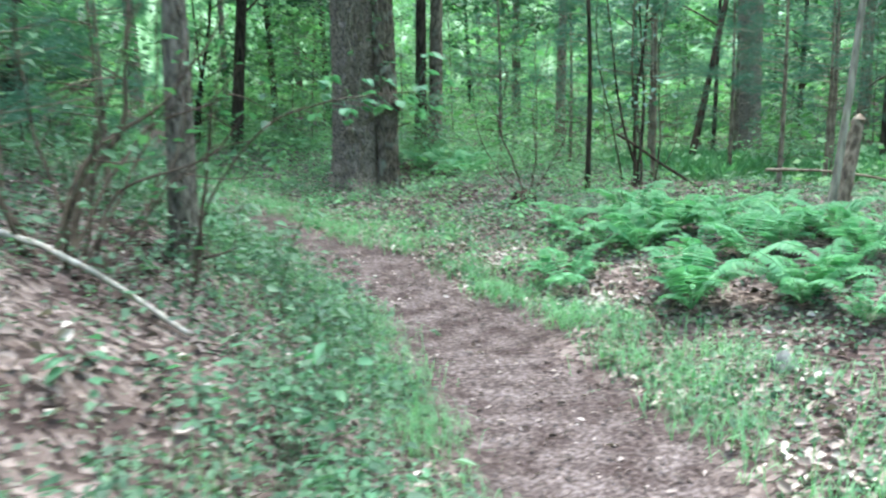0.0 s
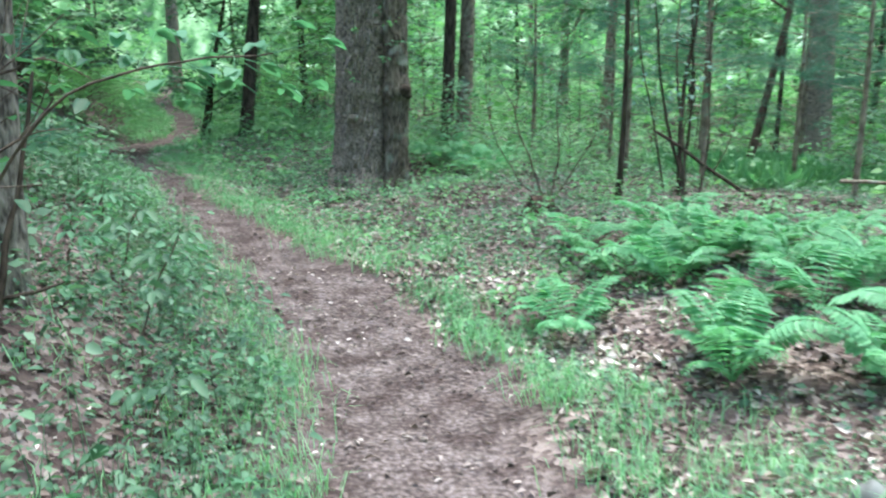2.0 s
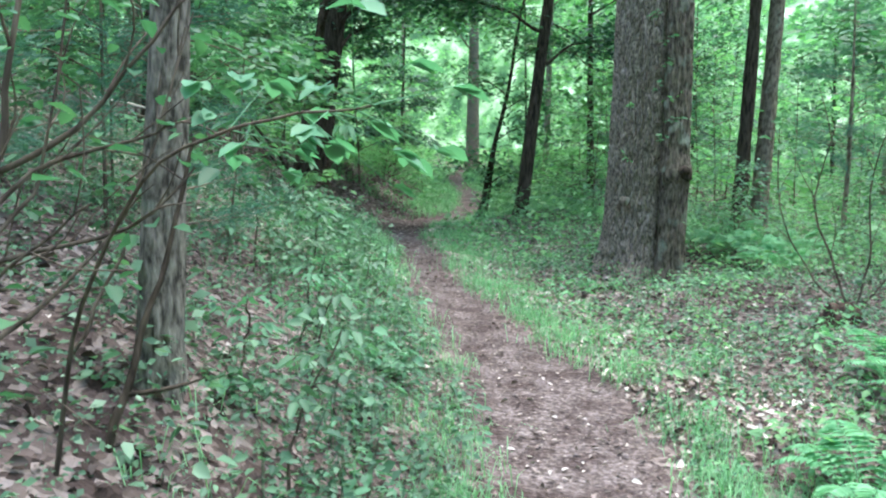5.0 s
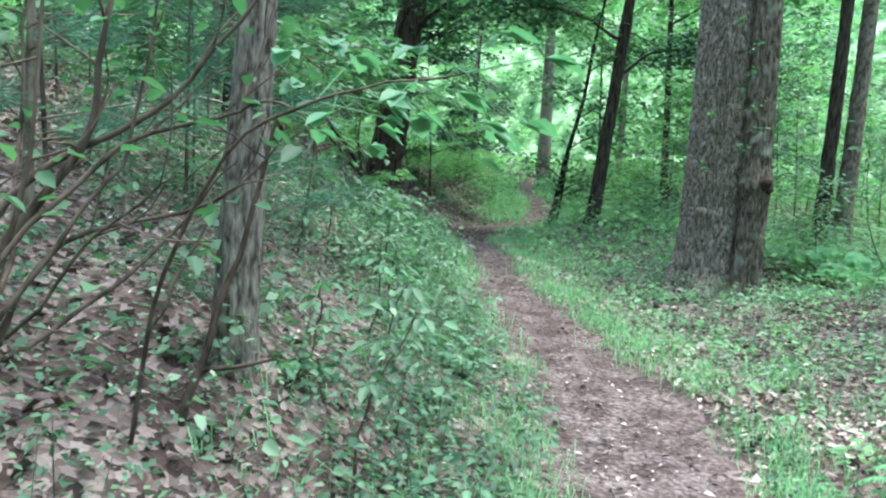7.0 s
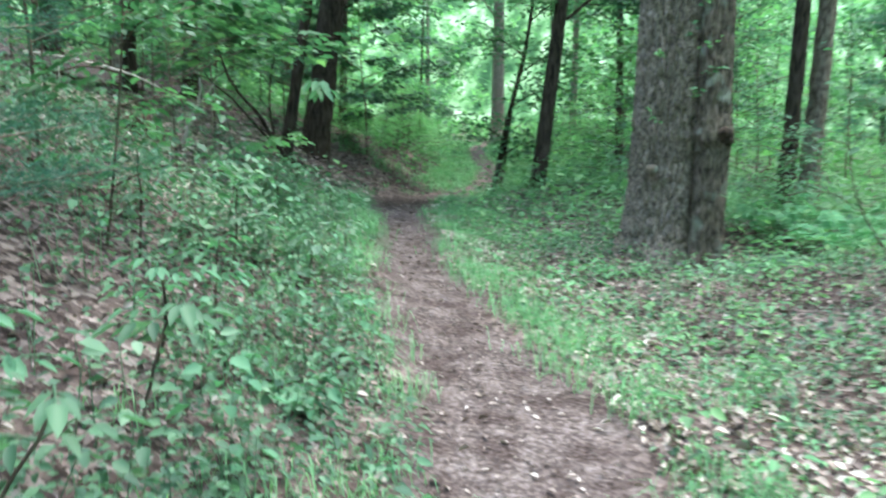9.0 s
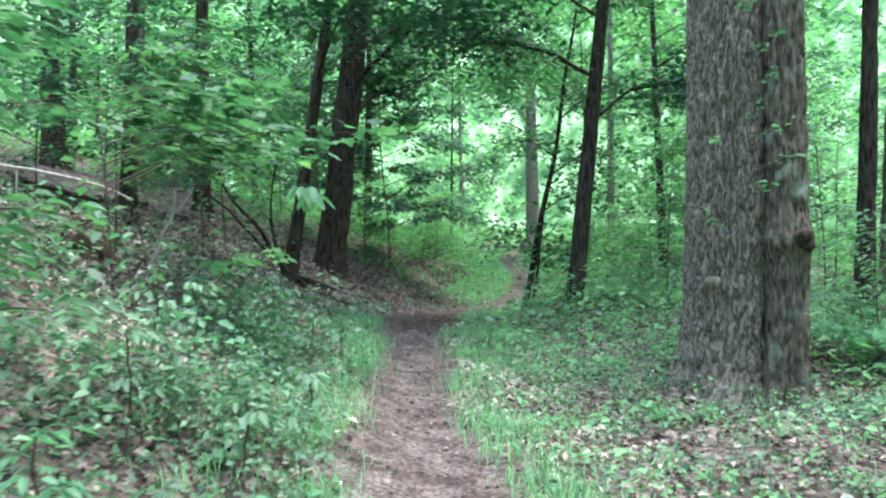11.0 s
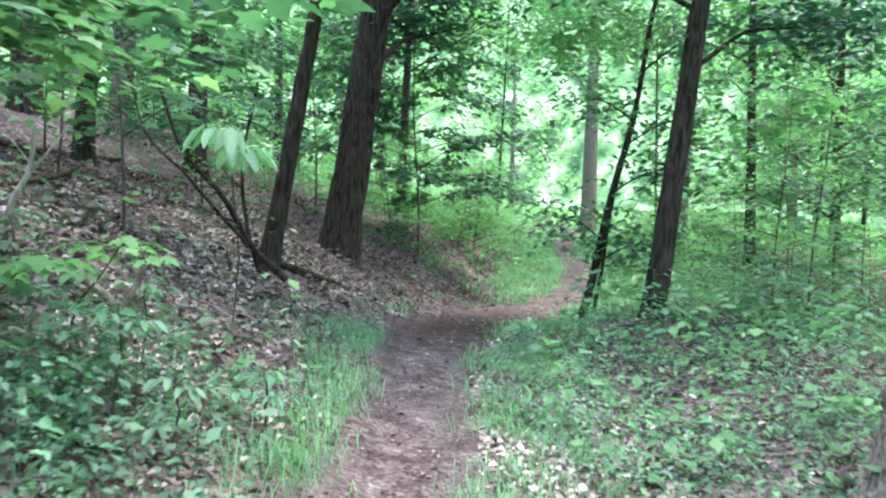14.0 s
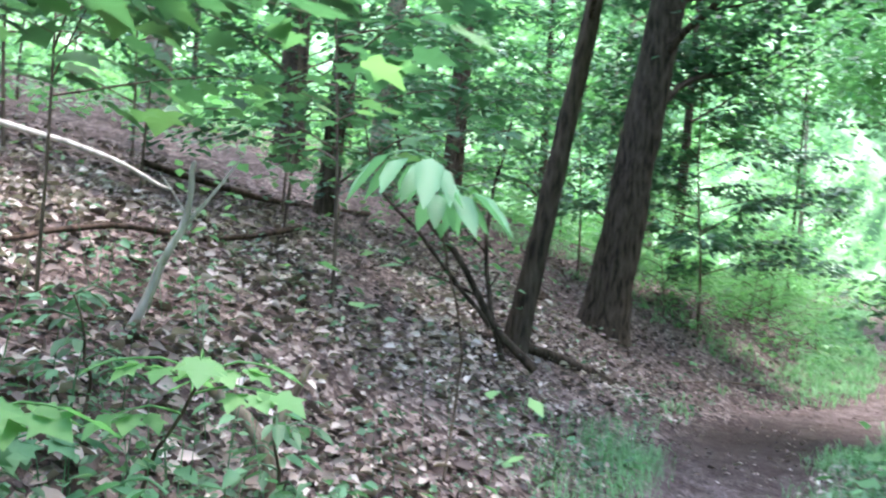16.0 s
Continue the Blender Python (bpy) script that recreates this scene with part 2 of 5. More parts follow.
NEEDLE = leaf_material("pine needle", [(0, (.035, .1, .07)), (.6, (.06, .15, .1)), (1, (.09, .2, .13))], .25)
DRYLEAF = leaf_material("fallen dry leaf", [(0, (.025, .018, .016)), (.4, (.075, .053, .046)), (.66, (.15, .112, .1)), (.82, (.3, .245, .22)), (.95, (.46, .4, .37))], .1, .6)
OAKBARK = bark_material("oak bark", (.082, .067, .056), (.33, .27, .225), 58, 1.0, None, .42)
LICHENBARK = bark_material("lichened bark", (.045, .036, .028), (.2, .16, .125), 36, .9, (.2, .205, .16), .3)
DARKBARK = bark_material("dark bark", (.018, .013, .01), (.085, .063, .048), 26, .7)
GREYBARK = bark_material("grey bark", (.08, .06, .046), (.28, .225, .175), 24, .8, (.24, .24, .19), .4)
SHAGBARK = bark_material("shaggy bark", (.045, .037, .032), (.27, .23, .2), 46, 1.0, (.2, .21, .17), .32)
PALEBARK = bark_material("pale sapling bark", (.14, .12, .1), (.34, .3, .25), 20, .3)
TWIG = bark_material("brown twig", (.05, .036, .03), (.15, .115, .09), 25, .3)
DEADWOOD = bark_material("weathered dead wood", (.3, .27, .24), (.56, .51, .46), 25, .4)
ROTWOOD = bark_material("rotten wood", (.015, .011, .009), (.09, .06, .045), 20, .9)


def ground_material():
    m, n, l, b = nodes_of("forest floor")
    at = n.new("ShaderNodeAttribute")
    at.attribute_name = "tread"
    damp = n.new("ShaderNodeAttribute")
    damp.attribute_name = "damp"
    co = n.new("ShaderNodeTexCoord")
    v = n.new("ShaderNodeTexVoronoi")
    v.inputs["Scale"].default_value = 27
    v.inputs["Randomness"].default_value = 1
    wob = noise_node(n, l, 9, 3)
    add = n.new("ShaderNodeVectorMath")
    add.operation = "MULTIPLY_ADD"
    l.new(wob.outputs["Color"], add.inputs[0])
    add.inputs[1].default_value = (.12, .12, .12)
    l.new(co.outputs["Object"], add.inputs[2])
    l.new(add.outputs[0], v.inputs["Vector"])
    sep = n.new("ShaderNodeSeparateColor")
    l.new(v.outputs["Color"], sep.inputs[0])
    lit = ramp(n, [(0, (.03, .022, .019)), (.4, (.085, .062, .055)), (.7, (.16, .123, .108)), (1, (.3, .245, .22))])
    l.new(sep.outputs[0], lit.inputs["Fac"])
    big = noise_node(n, l, 1.3, 4)
    bigc = ramp(n, [(.35, (0, 0, 0)), (.65, (1, 1, 1))])
    l.new(big.outputs["Fac"], bigc.inputs["Fac"])
    litter = mixrgb(n, l, bigc.outputs["Color"], lit.outputs["Color"], (.55, .52, .53), "MULTIPLY")
    fine = noise_node(n, l, 38, 6)
    soil = ramp(n, [(.3, (.048, .036, .031)), (.5, (.118, .093, .087)), (.72, (.24, .2, .19))])
    l.new(fine.outputs["Fac"], soil.inputs["Fac"])
    mid = noise_node(n, l, 4.5, 7)
    midc = ramp(n, [(.36, (0, 0, 0)), (.62, (1, 1, 1))])
    l.new(mid.outputs["Fac"], midc.inputs["Fac"])
    soil2 = mixrgb(n, l, midc.outputs["Color"], soil.outputs["Color"], (.45, .41, .4), "MULTIPLY")
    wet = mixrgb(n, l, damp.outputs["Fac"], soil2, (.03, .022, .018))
    col = mixrgb(n, l, at.outputs["Fac"], litter, wet)
    l.new(col, b.inputs["Base Color"])
    b.inputs["Roughness"].default_value = .95
    b.inputs["Specular IOR Level"].default_value = .08
    h = n.new("ShaderNodeMath")
    h.operation = "ADD"
    l.new(fine.outputs["Fac"], h.inputs[0])
    l.new(v.outputs["Distance"], h.inputs[1])
    bp = n.new("ShaderNodeBump")
    bp.inputs["Strength"].default_value, bp.inputs["Distance"].default_value = .8, .02
    l.new(h.outputs[0], bp.inputs["Height"])
    l.new(bp.outputs["Normal"], b.inputs["Normal"])
    return m


FLOOR = ground_material()


# Backdrop paint: bright sky between the trees is coloured in as pale gaps.
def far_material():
    m, n, l, b = nodes_of("glowing painted woods")
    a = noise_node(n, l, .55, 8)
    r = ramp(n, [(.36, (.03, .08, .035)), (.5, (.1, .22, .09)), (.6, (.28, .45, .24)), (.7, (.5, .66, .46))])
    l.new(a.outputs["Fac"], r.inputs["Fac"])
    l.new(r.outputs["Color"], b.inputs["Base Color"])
    # Added self-glow stands in for daylight on the far woods.
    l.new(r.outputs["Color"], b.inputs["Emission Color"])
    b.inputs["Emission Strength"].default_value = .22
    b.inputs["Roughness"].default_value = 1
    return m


FAR = far_material()


# ---------------- ground ----------------
def build_ground():
    def axis(lo, hi, step, far):
        mid = list(np.arange(lo, hi, step))
        g, d, x = [], step * 1.6, hi
        while x < far:
            g.append(x)
            d *= 1.3
            x += d
        h, d, x = [], step * 1.6, lo - step
        while x > -far:
            h.append(x)
            d *= 1.3
            x -= d
        return np.array(h[::-1] + mid + g)
    xs, ys = axis(-9, 5, .11, 400), axis(-13.5, 13, .11, 400)
    X, Y = np.meshgrid(xs, ys)
    far = np.hypot(X, Y)
    Z = np.where(far < 60, gz(X, Y), land(X, Y))
    u = np.abs(X - path_x(Y) + .1 * np.sin(3.1 * Y) + .07 * np.sin(7.3 * Y + 1))
    h = path_half(Y)
    tread = np.clip((h + .1 - u) / .22, 0, 1) * (Y < 19)
    Z = Z - .035 * tread
    g = Acc()
    nx, ny = len(xs), len(ys)
    i, j = np.meshgrid(np.arange(ny - 1), np.arange(nx - 1), indexing="ij")
    g.add(np.stack([X, Y, Z], -1), np.stack([i * nx + j, i * nx + j + 1, (i + 1) * nx + j + 1, (i + 1) * nx + j], -1).reshape(-1, 4))
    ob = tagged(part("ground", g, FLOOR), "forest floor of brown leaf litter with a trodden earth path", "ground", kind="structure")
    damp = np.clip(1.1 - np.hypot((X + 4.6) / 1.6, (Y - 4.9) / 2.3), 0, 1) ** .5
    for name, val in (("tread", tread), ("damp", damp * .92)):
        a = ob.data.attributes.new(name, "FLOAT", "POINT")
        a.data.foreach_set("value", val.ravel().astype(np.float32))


build_ground()


def build_backdrop():
    a = Acc()
    n, rows = 96, 8
    v, f = [], []
    for k in range(rows):
        for i in range(n):
            t = 2 * math.pi * i / n
            rad = 75 + 4 * math.sin(5 * t) + 3 * math.sin(11 * t + k)
            v.append((rad * math.cos(t), rad * math.sin(t), -3 + 46 * k / (rows - 1)))
    for k in range(rows - 1):
        for i in range(n):
            f.append((k * n + i, k * n + (i + 1) % n, (k + 1) * n + (i + 1) % n, (k + 1) * n + i))
    a.add(v, f)
    tagged(part("backdrop", a, FAR), "glowing backdrop of distant green woods with painted pale gaps of sky", "backdrop", kind="structure")


build_backdrop()


# ---------------- trees ----------------
def bark_trunk(acc, line, radii, segs, ridge, freq=9.0, flare=0.0, seed=0.0):
    """A trunk whose bark stands in vertical ridges, with a root flare."""
    n = len(line)
    tan = unit(np.gradient(line, axis=0))
    a = unit(np.cross(tan, np.array([0.0, 1.0, 0.02])))
    b = np.cross(tan, a)
    ang = np.linspace(0, 2 * math.pi, segs, endpoint=False)
    hgt = line[:, 2] - line[0, 2]
    lobes = 1 + .05 * np.sin(3 * ang + seed)[None, :] + .03 * np.sin(5 * ang + 2 * seed)[None, :]
    rad = np.asarray(radii)[:, None] * lobes
    rad = rad * (1 + flare * np.exp(-np.maximum(hgt, 0) / .22)[:, None] * (1 + .5 * np.sin(4 * ang + seed))[None, :])
    if ridge:
        d = np.empty((n, segs))
        for i in range(n):
            for j in range(segs):
                d[i, j] = abs(noise.noise((math.cos(ang[j]) * freq * radii[i] * 2.2 + seed, math.sin(ang[j]) * freq * radii[i] * 2.2, hgt[i] * freq * .36 + seed)))
        rad = rad + ridge * (.5 - 2.2 * np.maximum(.3 - d, 0) / .3 * .9)
    v = line[:, None] + rad[..., None] * (np.cos(ang)[None, :, None] * a[:, None] + np.sin(ang)[None, :, None] * b[:, None])
    i, j = np.meshgrid(np.arange(n - 1), np.arange(segs), indexing="ij")
    k = (j + 1) % segs
    acc.add(v.reshape(-1, 3), np.stack([i * segs + j, i * segs + k, (i + 1) * segs + k, (i + 1) * segs + j], -1).reshape(-1, 4))


def crown_on(parent, starts, n_leaves, leaf, mat, bark, r, reach=2.2, rise=.5, spread=.9, name="crown", plain=False):
    """Limbs from the given points of a trunk, and a loose crown of leaves about them."""
    cloud = []
    for p, rad, az in starts:
        L = reach * r.uniform(.7, 1.2)
        d = np.array([math.cos(az), math.sin(az), 0])
        pts = [p, p + d * L * .45 + [0, 0, L * rise * .5], p + d * L + [0, 0, L * rise * r.uniform(.6, 1.1)]]
        limb = Acc()
        line = resample(pts, 9, .03, r)
        tube(limb, line, np.linspace(rad, rad * .25, 9), 4 if plain else 6)
        for k in (3, 5, 6, 7):
            a2 = az + r.uniform(-1.2, 1.2)
            e = line[k] + np.array([math.cos(a2), math.sin(a2), r.uniform(-.1, .5)]) * L * .4
            tw = resample([line[k], (line[k] + e) / 2 + r.normal(0, .05, 3), e], 5)
            tube(limb, tw, np.linspace(rad * .35, rad * .1, 5), 3 if plain else 4)
            cloud += [tw[2], tw[4], tw[4]]
        cloud += [line[6], line[8], line[8]]
        part("limb", limb, bark, parent)
    cloud = np.array(cloud)
    acc = Acc()
    idx = r.integers(0, len(cloud), n_leaves)
    off = r.normal(0, spread * .45, (n_leaves, 3)) * [1, 1, .45]
    off[:, 2] = np.round(off[:, 2] / .22) * .22 + r.normal(0, .03, n_leaves)
    (small_leaves if plain else leaves)(acc, cloud[idx] + off, rand_dirs(n_leaves, r, -.5, .15), ups(n_leaves, r, .4), leaf * r.uniform(.7, 1.25, n_leaves), .55)
    part(name, acc, mat, parent)


def tree(name, x, y, lean, r0, height, bark, leafmat, label, group="", n_leaves=1800, leaf=.17, first=.42, ridge=.0, segs=14, limbs=6, seed=1, flare=.35, bend=0.0, reach=2.0, plain=False, spread=.9):
    """A forest tree: lean is the drift in x and y per metre of height."""
    r = np.random.default_rng(seed)
    z = float(gz(x, y)) - .08
    t = thing(name, x, y, z, label, "tree", group)
    n = 40 if ridge else 16
    h = np.linspace(0, 1, n) ** 1.3 * height
    line = np.stack([lean[0] * h + bend * np.sin(h * 1.1), lean[1] * h + bend * .6 * np.sin(h * .8 + 1), h], 1)
    rad = r0 * (1 - .72 * (h / height) ** .9)
    acc = Acc()
    bark_trunk(acc, line, rad, segs, ridge, 9, flare, seed)
    part("trunk", acc, bark, t)
    starts = []
    for k in range(limbs):
        hh = height * (first + (1 - first) * (k + .5) / limbs)
        i = int(np.argmin(abs(h - hh)))
        starts.append((line[i], rad[i] * .28 + .008, r.uniform(0, 6.28)))
    starts.append((line[-1] - [0, 0, .3], rad[-1] * .8, r.uniform(0, 6.28)))
    crown_on(t, starts, n_leaves, leaf, leafmat, bark, r, reach, spread=spread, plain=plain)
    return t


def big_oak():
    """The double-stemmed oak beside the path."""
    r = np.random.default_rng(3)
    x, y = -.3, .06
    z = float(gz(x, y)) - .1
    t = thing("oak_tree", x, y, z, "large old oak with two grown-together trunks and furrowed grey-brown bark", "tree")
    n = 190
    h = np.r_[np.linspace(-.3, 4.5, n - 14), np.linspace(4.9, 13, 14)]
    rad = .322 - .011 * h - .0006 * h ** 2
    line = np.stack([.012 * h + .02 * np.sin(h * .9), .012 * h, h], 1)
    acc = Acc()
    bark_trunk(acc, line, rad, 230, .022, 15, 1.25, 1.3)
    part("trunk", acc, OAKBARK, t)
    # the slimmer second stem, with its swelling
    h2 = h * .95
    line2 = np.stack([.43 + .008 * h2 + .014 * np.sin(h2 * 1.2), -.2 + .012 * h2, h2], 1)
    rad2 = .158 - .006 * h2 + .035 * np.exp(-((h2 - 1.2) / .13) ** 2)
    acc = Acc()
    bark_trunk(acc, line2, np.maximum(rad2, .05), 90, .014, 13, 1.2, 4.1)
    part("second_trunk", acc, LICHENBARK, t, "slimmer grey trunk with a swollen burl")
    # burl with its lip
    acc = Acc()
    for sx, rr, dz in ((.0, .1, 0.0), (.04, .075, -.06), (-.03, .06, .06)):
        k, m = 14, 9
        v = []
        for a in range(m):
            ph = math.pi * a / (m - 1)
            for b in range(k):
                th = 2 * math.pi * b / k
                q = Vector((math.sin(ph) * math.cos(th), math.sin(ph) * math.sin(th), math.cos(ph)))
                s = rr * (1 + .25 * noise.noise(q * 3 + Vector((sx * 40, 0, 0))))
                v.append((.535 + sx + q.x * s, -.27 + q.y * s, 1.22 + dz + q.z * s * .75))
        acc.add(v, [(a * k + b, a * k + (b + 1) % k, (a + 1) * k + (b + 1) % k, (a + 1) * k + b) for a in range(m - 1) for b in range(k)])
    part("burl", acc, DARKBARK, t, "dark rounded burl")
    acc = Acc()
    v, k = [], 16
    for a in range(7):
        ph = .5 * math.pi * a / 6
        for b in range(k):
            th = 2 * math.pi * b / k
            s = .055 * (1 + .12 * math.sin(3 * th))
            v.append((-.07 + s * math.sin(ph) * math.cos(th), -.345 - .03 * math.cos(ph), .88 + s * math.sin(ph) * math.sin(th)))
    acc.add(v, [(a * k + b, a * k + (b + 1) % k, (a + 1) * k + (b + 1) % k, (a + 1) * k + b) for a in range(6) for b in range(k)])
    part("healed_knot", acc, GREYBARK, t, "pale round healed knot")
    # small leafy shoots that stand off the bark
    for az, hh, L in ((-1.5, 2.1, .5), (-1.25, 2.35, .55), (-1.7, 1.9, .35), (-1.0, 1.75, .5), (-1.35, 1.55, .6), (-1.9, 1.35, .3), (-.9, 2.0, .45), (-1.2, 2.6, .5), (-1.55, 2.8, .5)):
        bx, by = (.2, -.3) if az > -1.6 else (0.0, -.3)
        d = np.array([math.cos(az), math.sin(az), 0])
        p0 = np.array([bx, by, hh])
        p1 = p0 + d * L + [0, 0, .05]
        tw, lf = Acc(), Acc()
        line = resample([p0, (p0 + p1) / 2 + [0, 0, -.03], p1], 6)
        tube(tw, line, np.linspace(.006, .002, 6), 4)
        sh = part("shoot", tw, TWIG, t)
        m = 9
        pp = line[r.integers(2, 6, m)] + r.normal(0, .015, (m, 3))
        leaves(lf, pp, unit(d + r.normal(0, .8, (m, 3)) * [1, 1, .25]), ups(m, r, .3), r.uniform(.05, .095, m), .5)
        part("shoot_leaves", lf, YELLOW if L < .5 else GREEN, sh)
    starts = []
    for k in range(8):
        hh = 5.5 + k * .95
        i = int(np.argmin(abs(h - hh)))
        starts.append((line[0] * 0 + np.array([.012 * hh, .012 * hh, hh]), .09, k * 2.3))
    crown_on(t, starts, 1500, .19, GREEN, OAKBARK, r, 3.0)


big_oak()

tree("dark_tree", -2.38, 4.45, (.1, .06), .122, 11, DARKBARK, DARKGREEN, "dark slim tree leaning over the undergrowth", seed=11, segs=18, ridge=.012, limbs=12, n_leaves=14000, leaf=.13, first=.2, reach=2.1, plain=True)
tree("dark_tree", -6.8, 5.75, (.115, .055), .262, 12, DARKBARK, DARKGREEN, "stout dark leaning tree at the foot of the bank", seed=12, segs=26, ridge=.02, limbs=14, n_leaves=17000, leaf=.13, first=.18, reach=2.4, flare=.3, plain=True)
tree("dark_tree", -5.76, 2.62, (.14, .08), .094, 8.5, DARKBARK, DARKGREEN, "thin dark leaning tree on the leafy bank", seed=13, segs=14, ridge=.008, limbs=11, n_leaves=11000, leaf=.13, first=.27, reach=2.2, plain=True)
tree("pole_tree", 1.2, 4.3, (.03, .02), .125, 12, DARKBARK, GREEN, "straight dark pole tree behind the big oak", seed=14, ridge=.01, limbs=5)
tree("pole_tree", 1.52, 4.55, (.035, .02), .15, 13, GREYBARK, GREEN, "straight grey-brown tree behind the big oak", seed=15, ridge=.01, segs=18, limbs=6)
tree("forest_tree", 8.43, 4.9, (0.0, .02), .3, 14, OAKBARK, GREEN, "thick old trunk in a green bank", seed=16, ridge=.025, segs=30, limbs=8, n_leaves=2600)
tree("pale_sapling", 3.3, -5.83, (.15, .1), .036, 6.5, PALEBARK, GREEN, "slim pale leaning sapling beside the ferns", seed=18, limbs=4, n_leaves=600, first=.5, flare=.2, reach=1.3, bend=.03)
tree("leaning_tree", 5.1, .7, (.26, .12), .065, 6.5, DARKBARK, NEEDLE, "dark leaning tree with forked limbs", seed=19, limbs=5, n_leaves=600, first=.28, flare=.15, reach=1.3)
tree("thin_tree", 2.2, -2.9, (-.01, .02), .032, 5.5, DARKBARK, GREEN, "very thin dark upright tree", seed=20, limbs=4, n_leaves=350, first=.5, flare=.2, reach=1.0, bend=.05)
tree("thin_tree", 7.4, 4.4, (.02, .02), .05, 8, DARKBARK, GREEN, "thin dark tree beside a thick trunk", seed=21, limbs=4, n_leaves=350, first=.5)
tree("shaggy_tree", -1.66, -7.28, (.03, .05), .082, 7.5, SHAGBARK, GREEN, "small tree with shaggy peeling grey bark", seed=22, ridge=.007, segs=36, limbs=5, n_leaves=1300, first=.36, flare=.3, reach=1.6)
tree("forest_tree", -8.5, 27.0, (0, 0), .32, 14, OAKBARK, GREEN, "brown trunk at the far bend of the path", seed=23, limbs=12, first=.36, n_leaves=4200, leaf=.26, reach=2.4, plain=True, spread=1.2)
# Brightness of the gap above these two is put into their leaf colour.
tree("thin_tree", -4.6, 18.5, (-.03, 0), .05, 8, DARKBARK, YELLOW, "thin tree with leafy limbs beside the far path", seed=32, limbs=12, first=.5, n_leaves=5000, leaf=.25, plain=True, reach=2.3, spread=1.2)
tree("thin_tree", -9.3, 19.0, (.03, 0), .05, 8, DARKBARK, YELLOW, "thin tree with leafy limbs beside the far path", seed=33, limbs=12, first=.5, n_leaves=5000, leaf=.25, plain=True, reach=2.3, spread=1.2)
tree("forest_tree", -9.4, 12.8, (.03, 0), .12, 9, DARKBARK, GREEN, "leafy tree behind the bend of the path", seed=34, limbs=13, first=.38, n_leaves=5500, leaf=.15, plain=True, reach=2.6)
tree("forest_tree", -1.9, 12.6, (-.03, 0), .11, 9, DARKBARK, GREEN, "leafy tree behind the bend of the path", seed=35, limbs=13, first=.36, n_leaves=5500, leaf=.15, plain=True, reach=2.6)
tree("forest_tree", -9.9, 6.5, (.01, .02), .165, 11, DARKBARK, GREEN, "dark trunk up on the wooded bank", seed=24, limbs=7, first=.3)
tree("forest_tree", -11.7, 6.7, (.05, .02), .2, 11, GREYBARK, GREEN, "trunk up on the wooded bank", seed=25, limbs=7, first=.3)
tree("forest_tree", -8.95, 3.35, (.04, .02), .125, 9, DARKBARK, GREEN, "dark trunk standing on the bank", seed=26, limbs=6, first=.3)
tree("forest_tree", -13.2, 3.6, (0, 0), .22, 11, GREYBARK, GREEN, "old trunk at the top of the bank", seed=27, limbs=7, first=.25)
tree("forest_tree", -12.6, 5.6, (0, 0), .25, 11, DARKBARK, GREEN, "dark trunk at the top of the bank", seed=28, limbs=7, first=.25)
tree("pole_tree", 5.2, 8.2, (.03, .02), .14, 12, GREYBARK, GREEN, "grey pole tree in the undergrowth", seed=29, limbs=6)
tree("pole_tree", 10.1, 2.7, (.01, .02), .085, 10, DARKBARK, GREEN, "dark pole tree in the undergrowth", seed=30, limbs=6)
tree("birch_tree", -3.6, 16.0, (.01, .0), .11, 12, PALEBARK, YELLOW, "pale birch trunk among green leaves", seed=31, limbs=6)


def forked_sapling():
    """Two thin dark stems that lean together over the path's bend, with side branches."""
    x, y = -3.44, 5.6
    z = float(gz(x, y)) - .05
    r = np.random.default_rng(41)
    t = thing("leaning_sapling", x, y, z, "thin dark double-stemmed sapling leaning across the path bend", "sapling")
    for k, (dx, dy, top, rad) in enumerate(((0, 0, 4.8, .055), (.13, .03, 1.6, .032))):
        acc = Acc()
        h = np.linspace(0, top, 18)
        line = np.stack([dx + (.24 if k == 0 else .16) * h - .012 * h ** 2 * (k == 0) + .02 * np.sin(3 * h), dy + .06 * h, h], 1)
        tube(acc, line, np.linspace(rad, rad * .35, 18), 9, .04, r)
        part("stem", acc, DARKBARK, t)
        if k == 0:
            main = line
    cloud = []
    for hh, az, L in ((1.1, .1, .7), (1.75, .25, .8), (1.3, 2.9, .6), (2.3, .5, .9), (2.8, 2.6, .9), (3.2, -.5, 1.0), (3.6, 1.5, 1.0), (4.2, 3.4, 1.0), (4.6, .2, 1.1)):
        i = int(hh / 4.8 * 17)
        p = main[i]
        e = p + np.array([math.cos(az), math.sin(az) * .7, .35]) * L
        acc = Acc()
        line = resample([p, (p + e) / 2 + [0, 0, .1], e], 7)
        tube(acc, line, np.linspace(.016, .005, 7), 5)
        part("branch", acc, DARKBARK, t)
        cloud += list(line[3:])
    cloud = np.array(cloud)
    m = 2800
    acc = Acc()
    leaves(acc, cloud[r.integers(0, len(cloud), m)] + r.normal(0, .36, (m, 3)) * [1, 1, .5], rand_dirs(m, r, -.5, .1), ups(m, r), r.uniform(.08, .14, m), .55)
    part("crown", acc, GREEN, t)


forked_sapling()


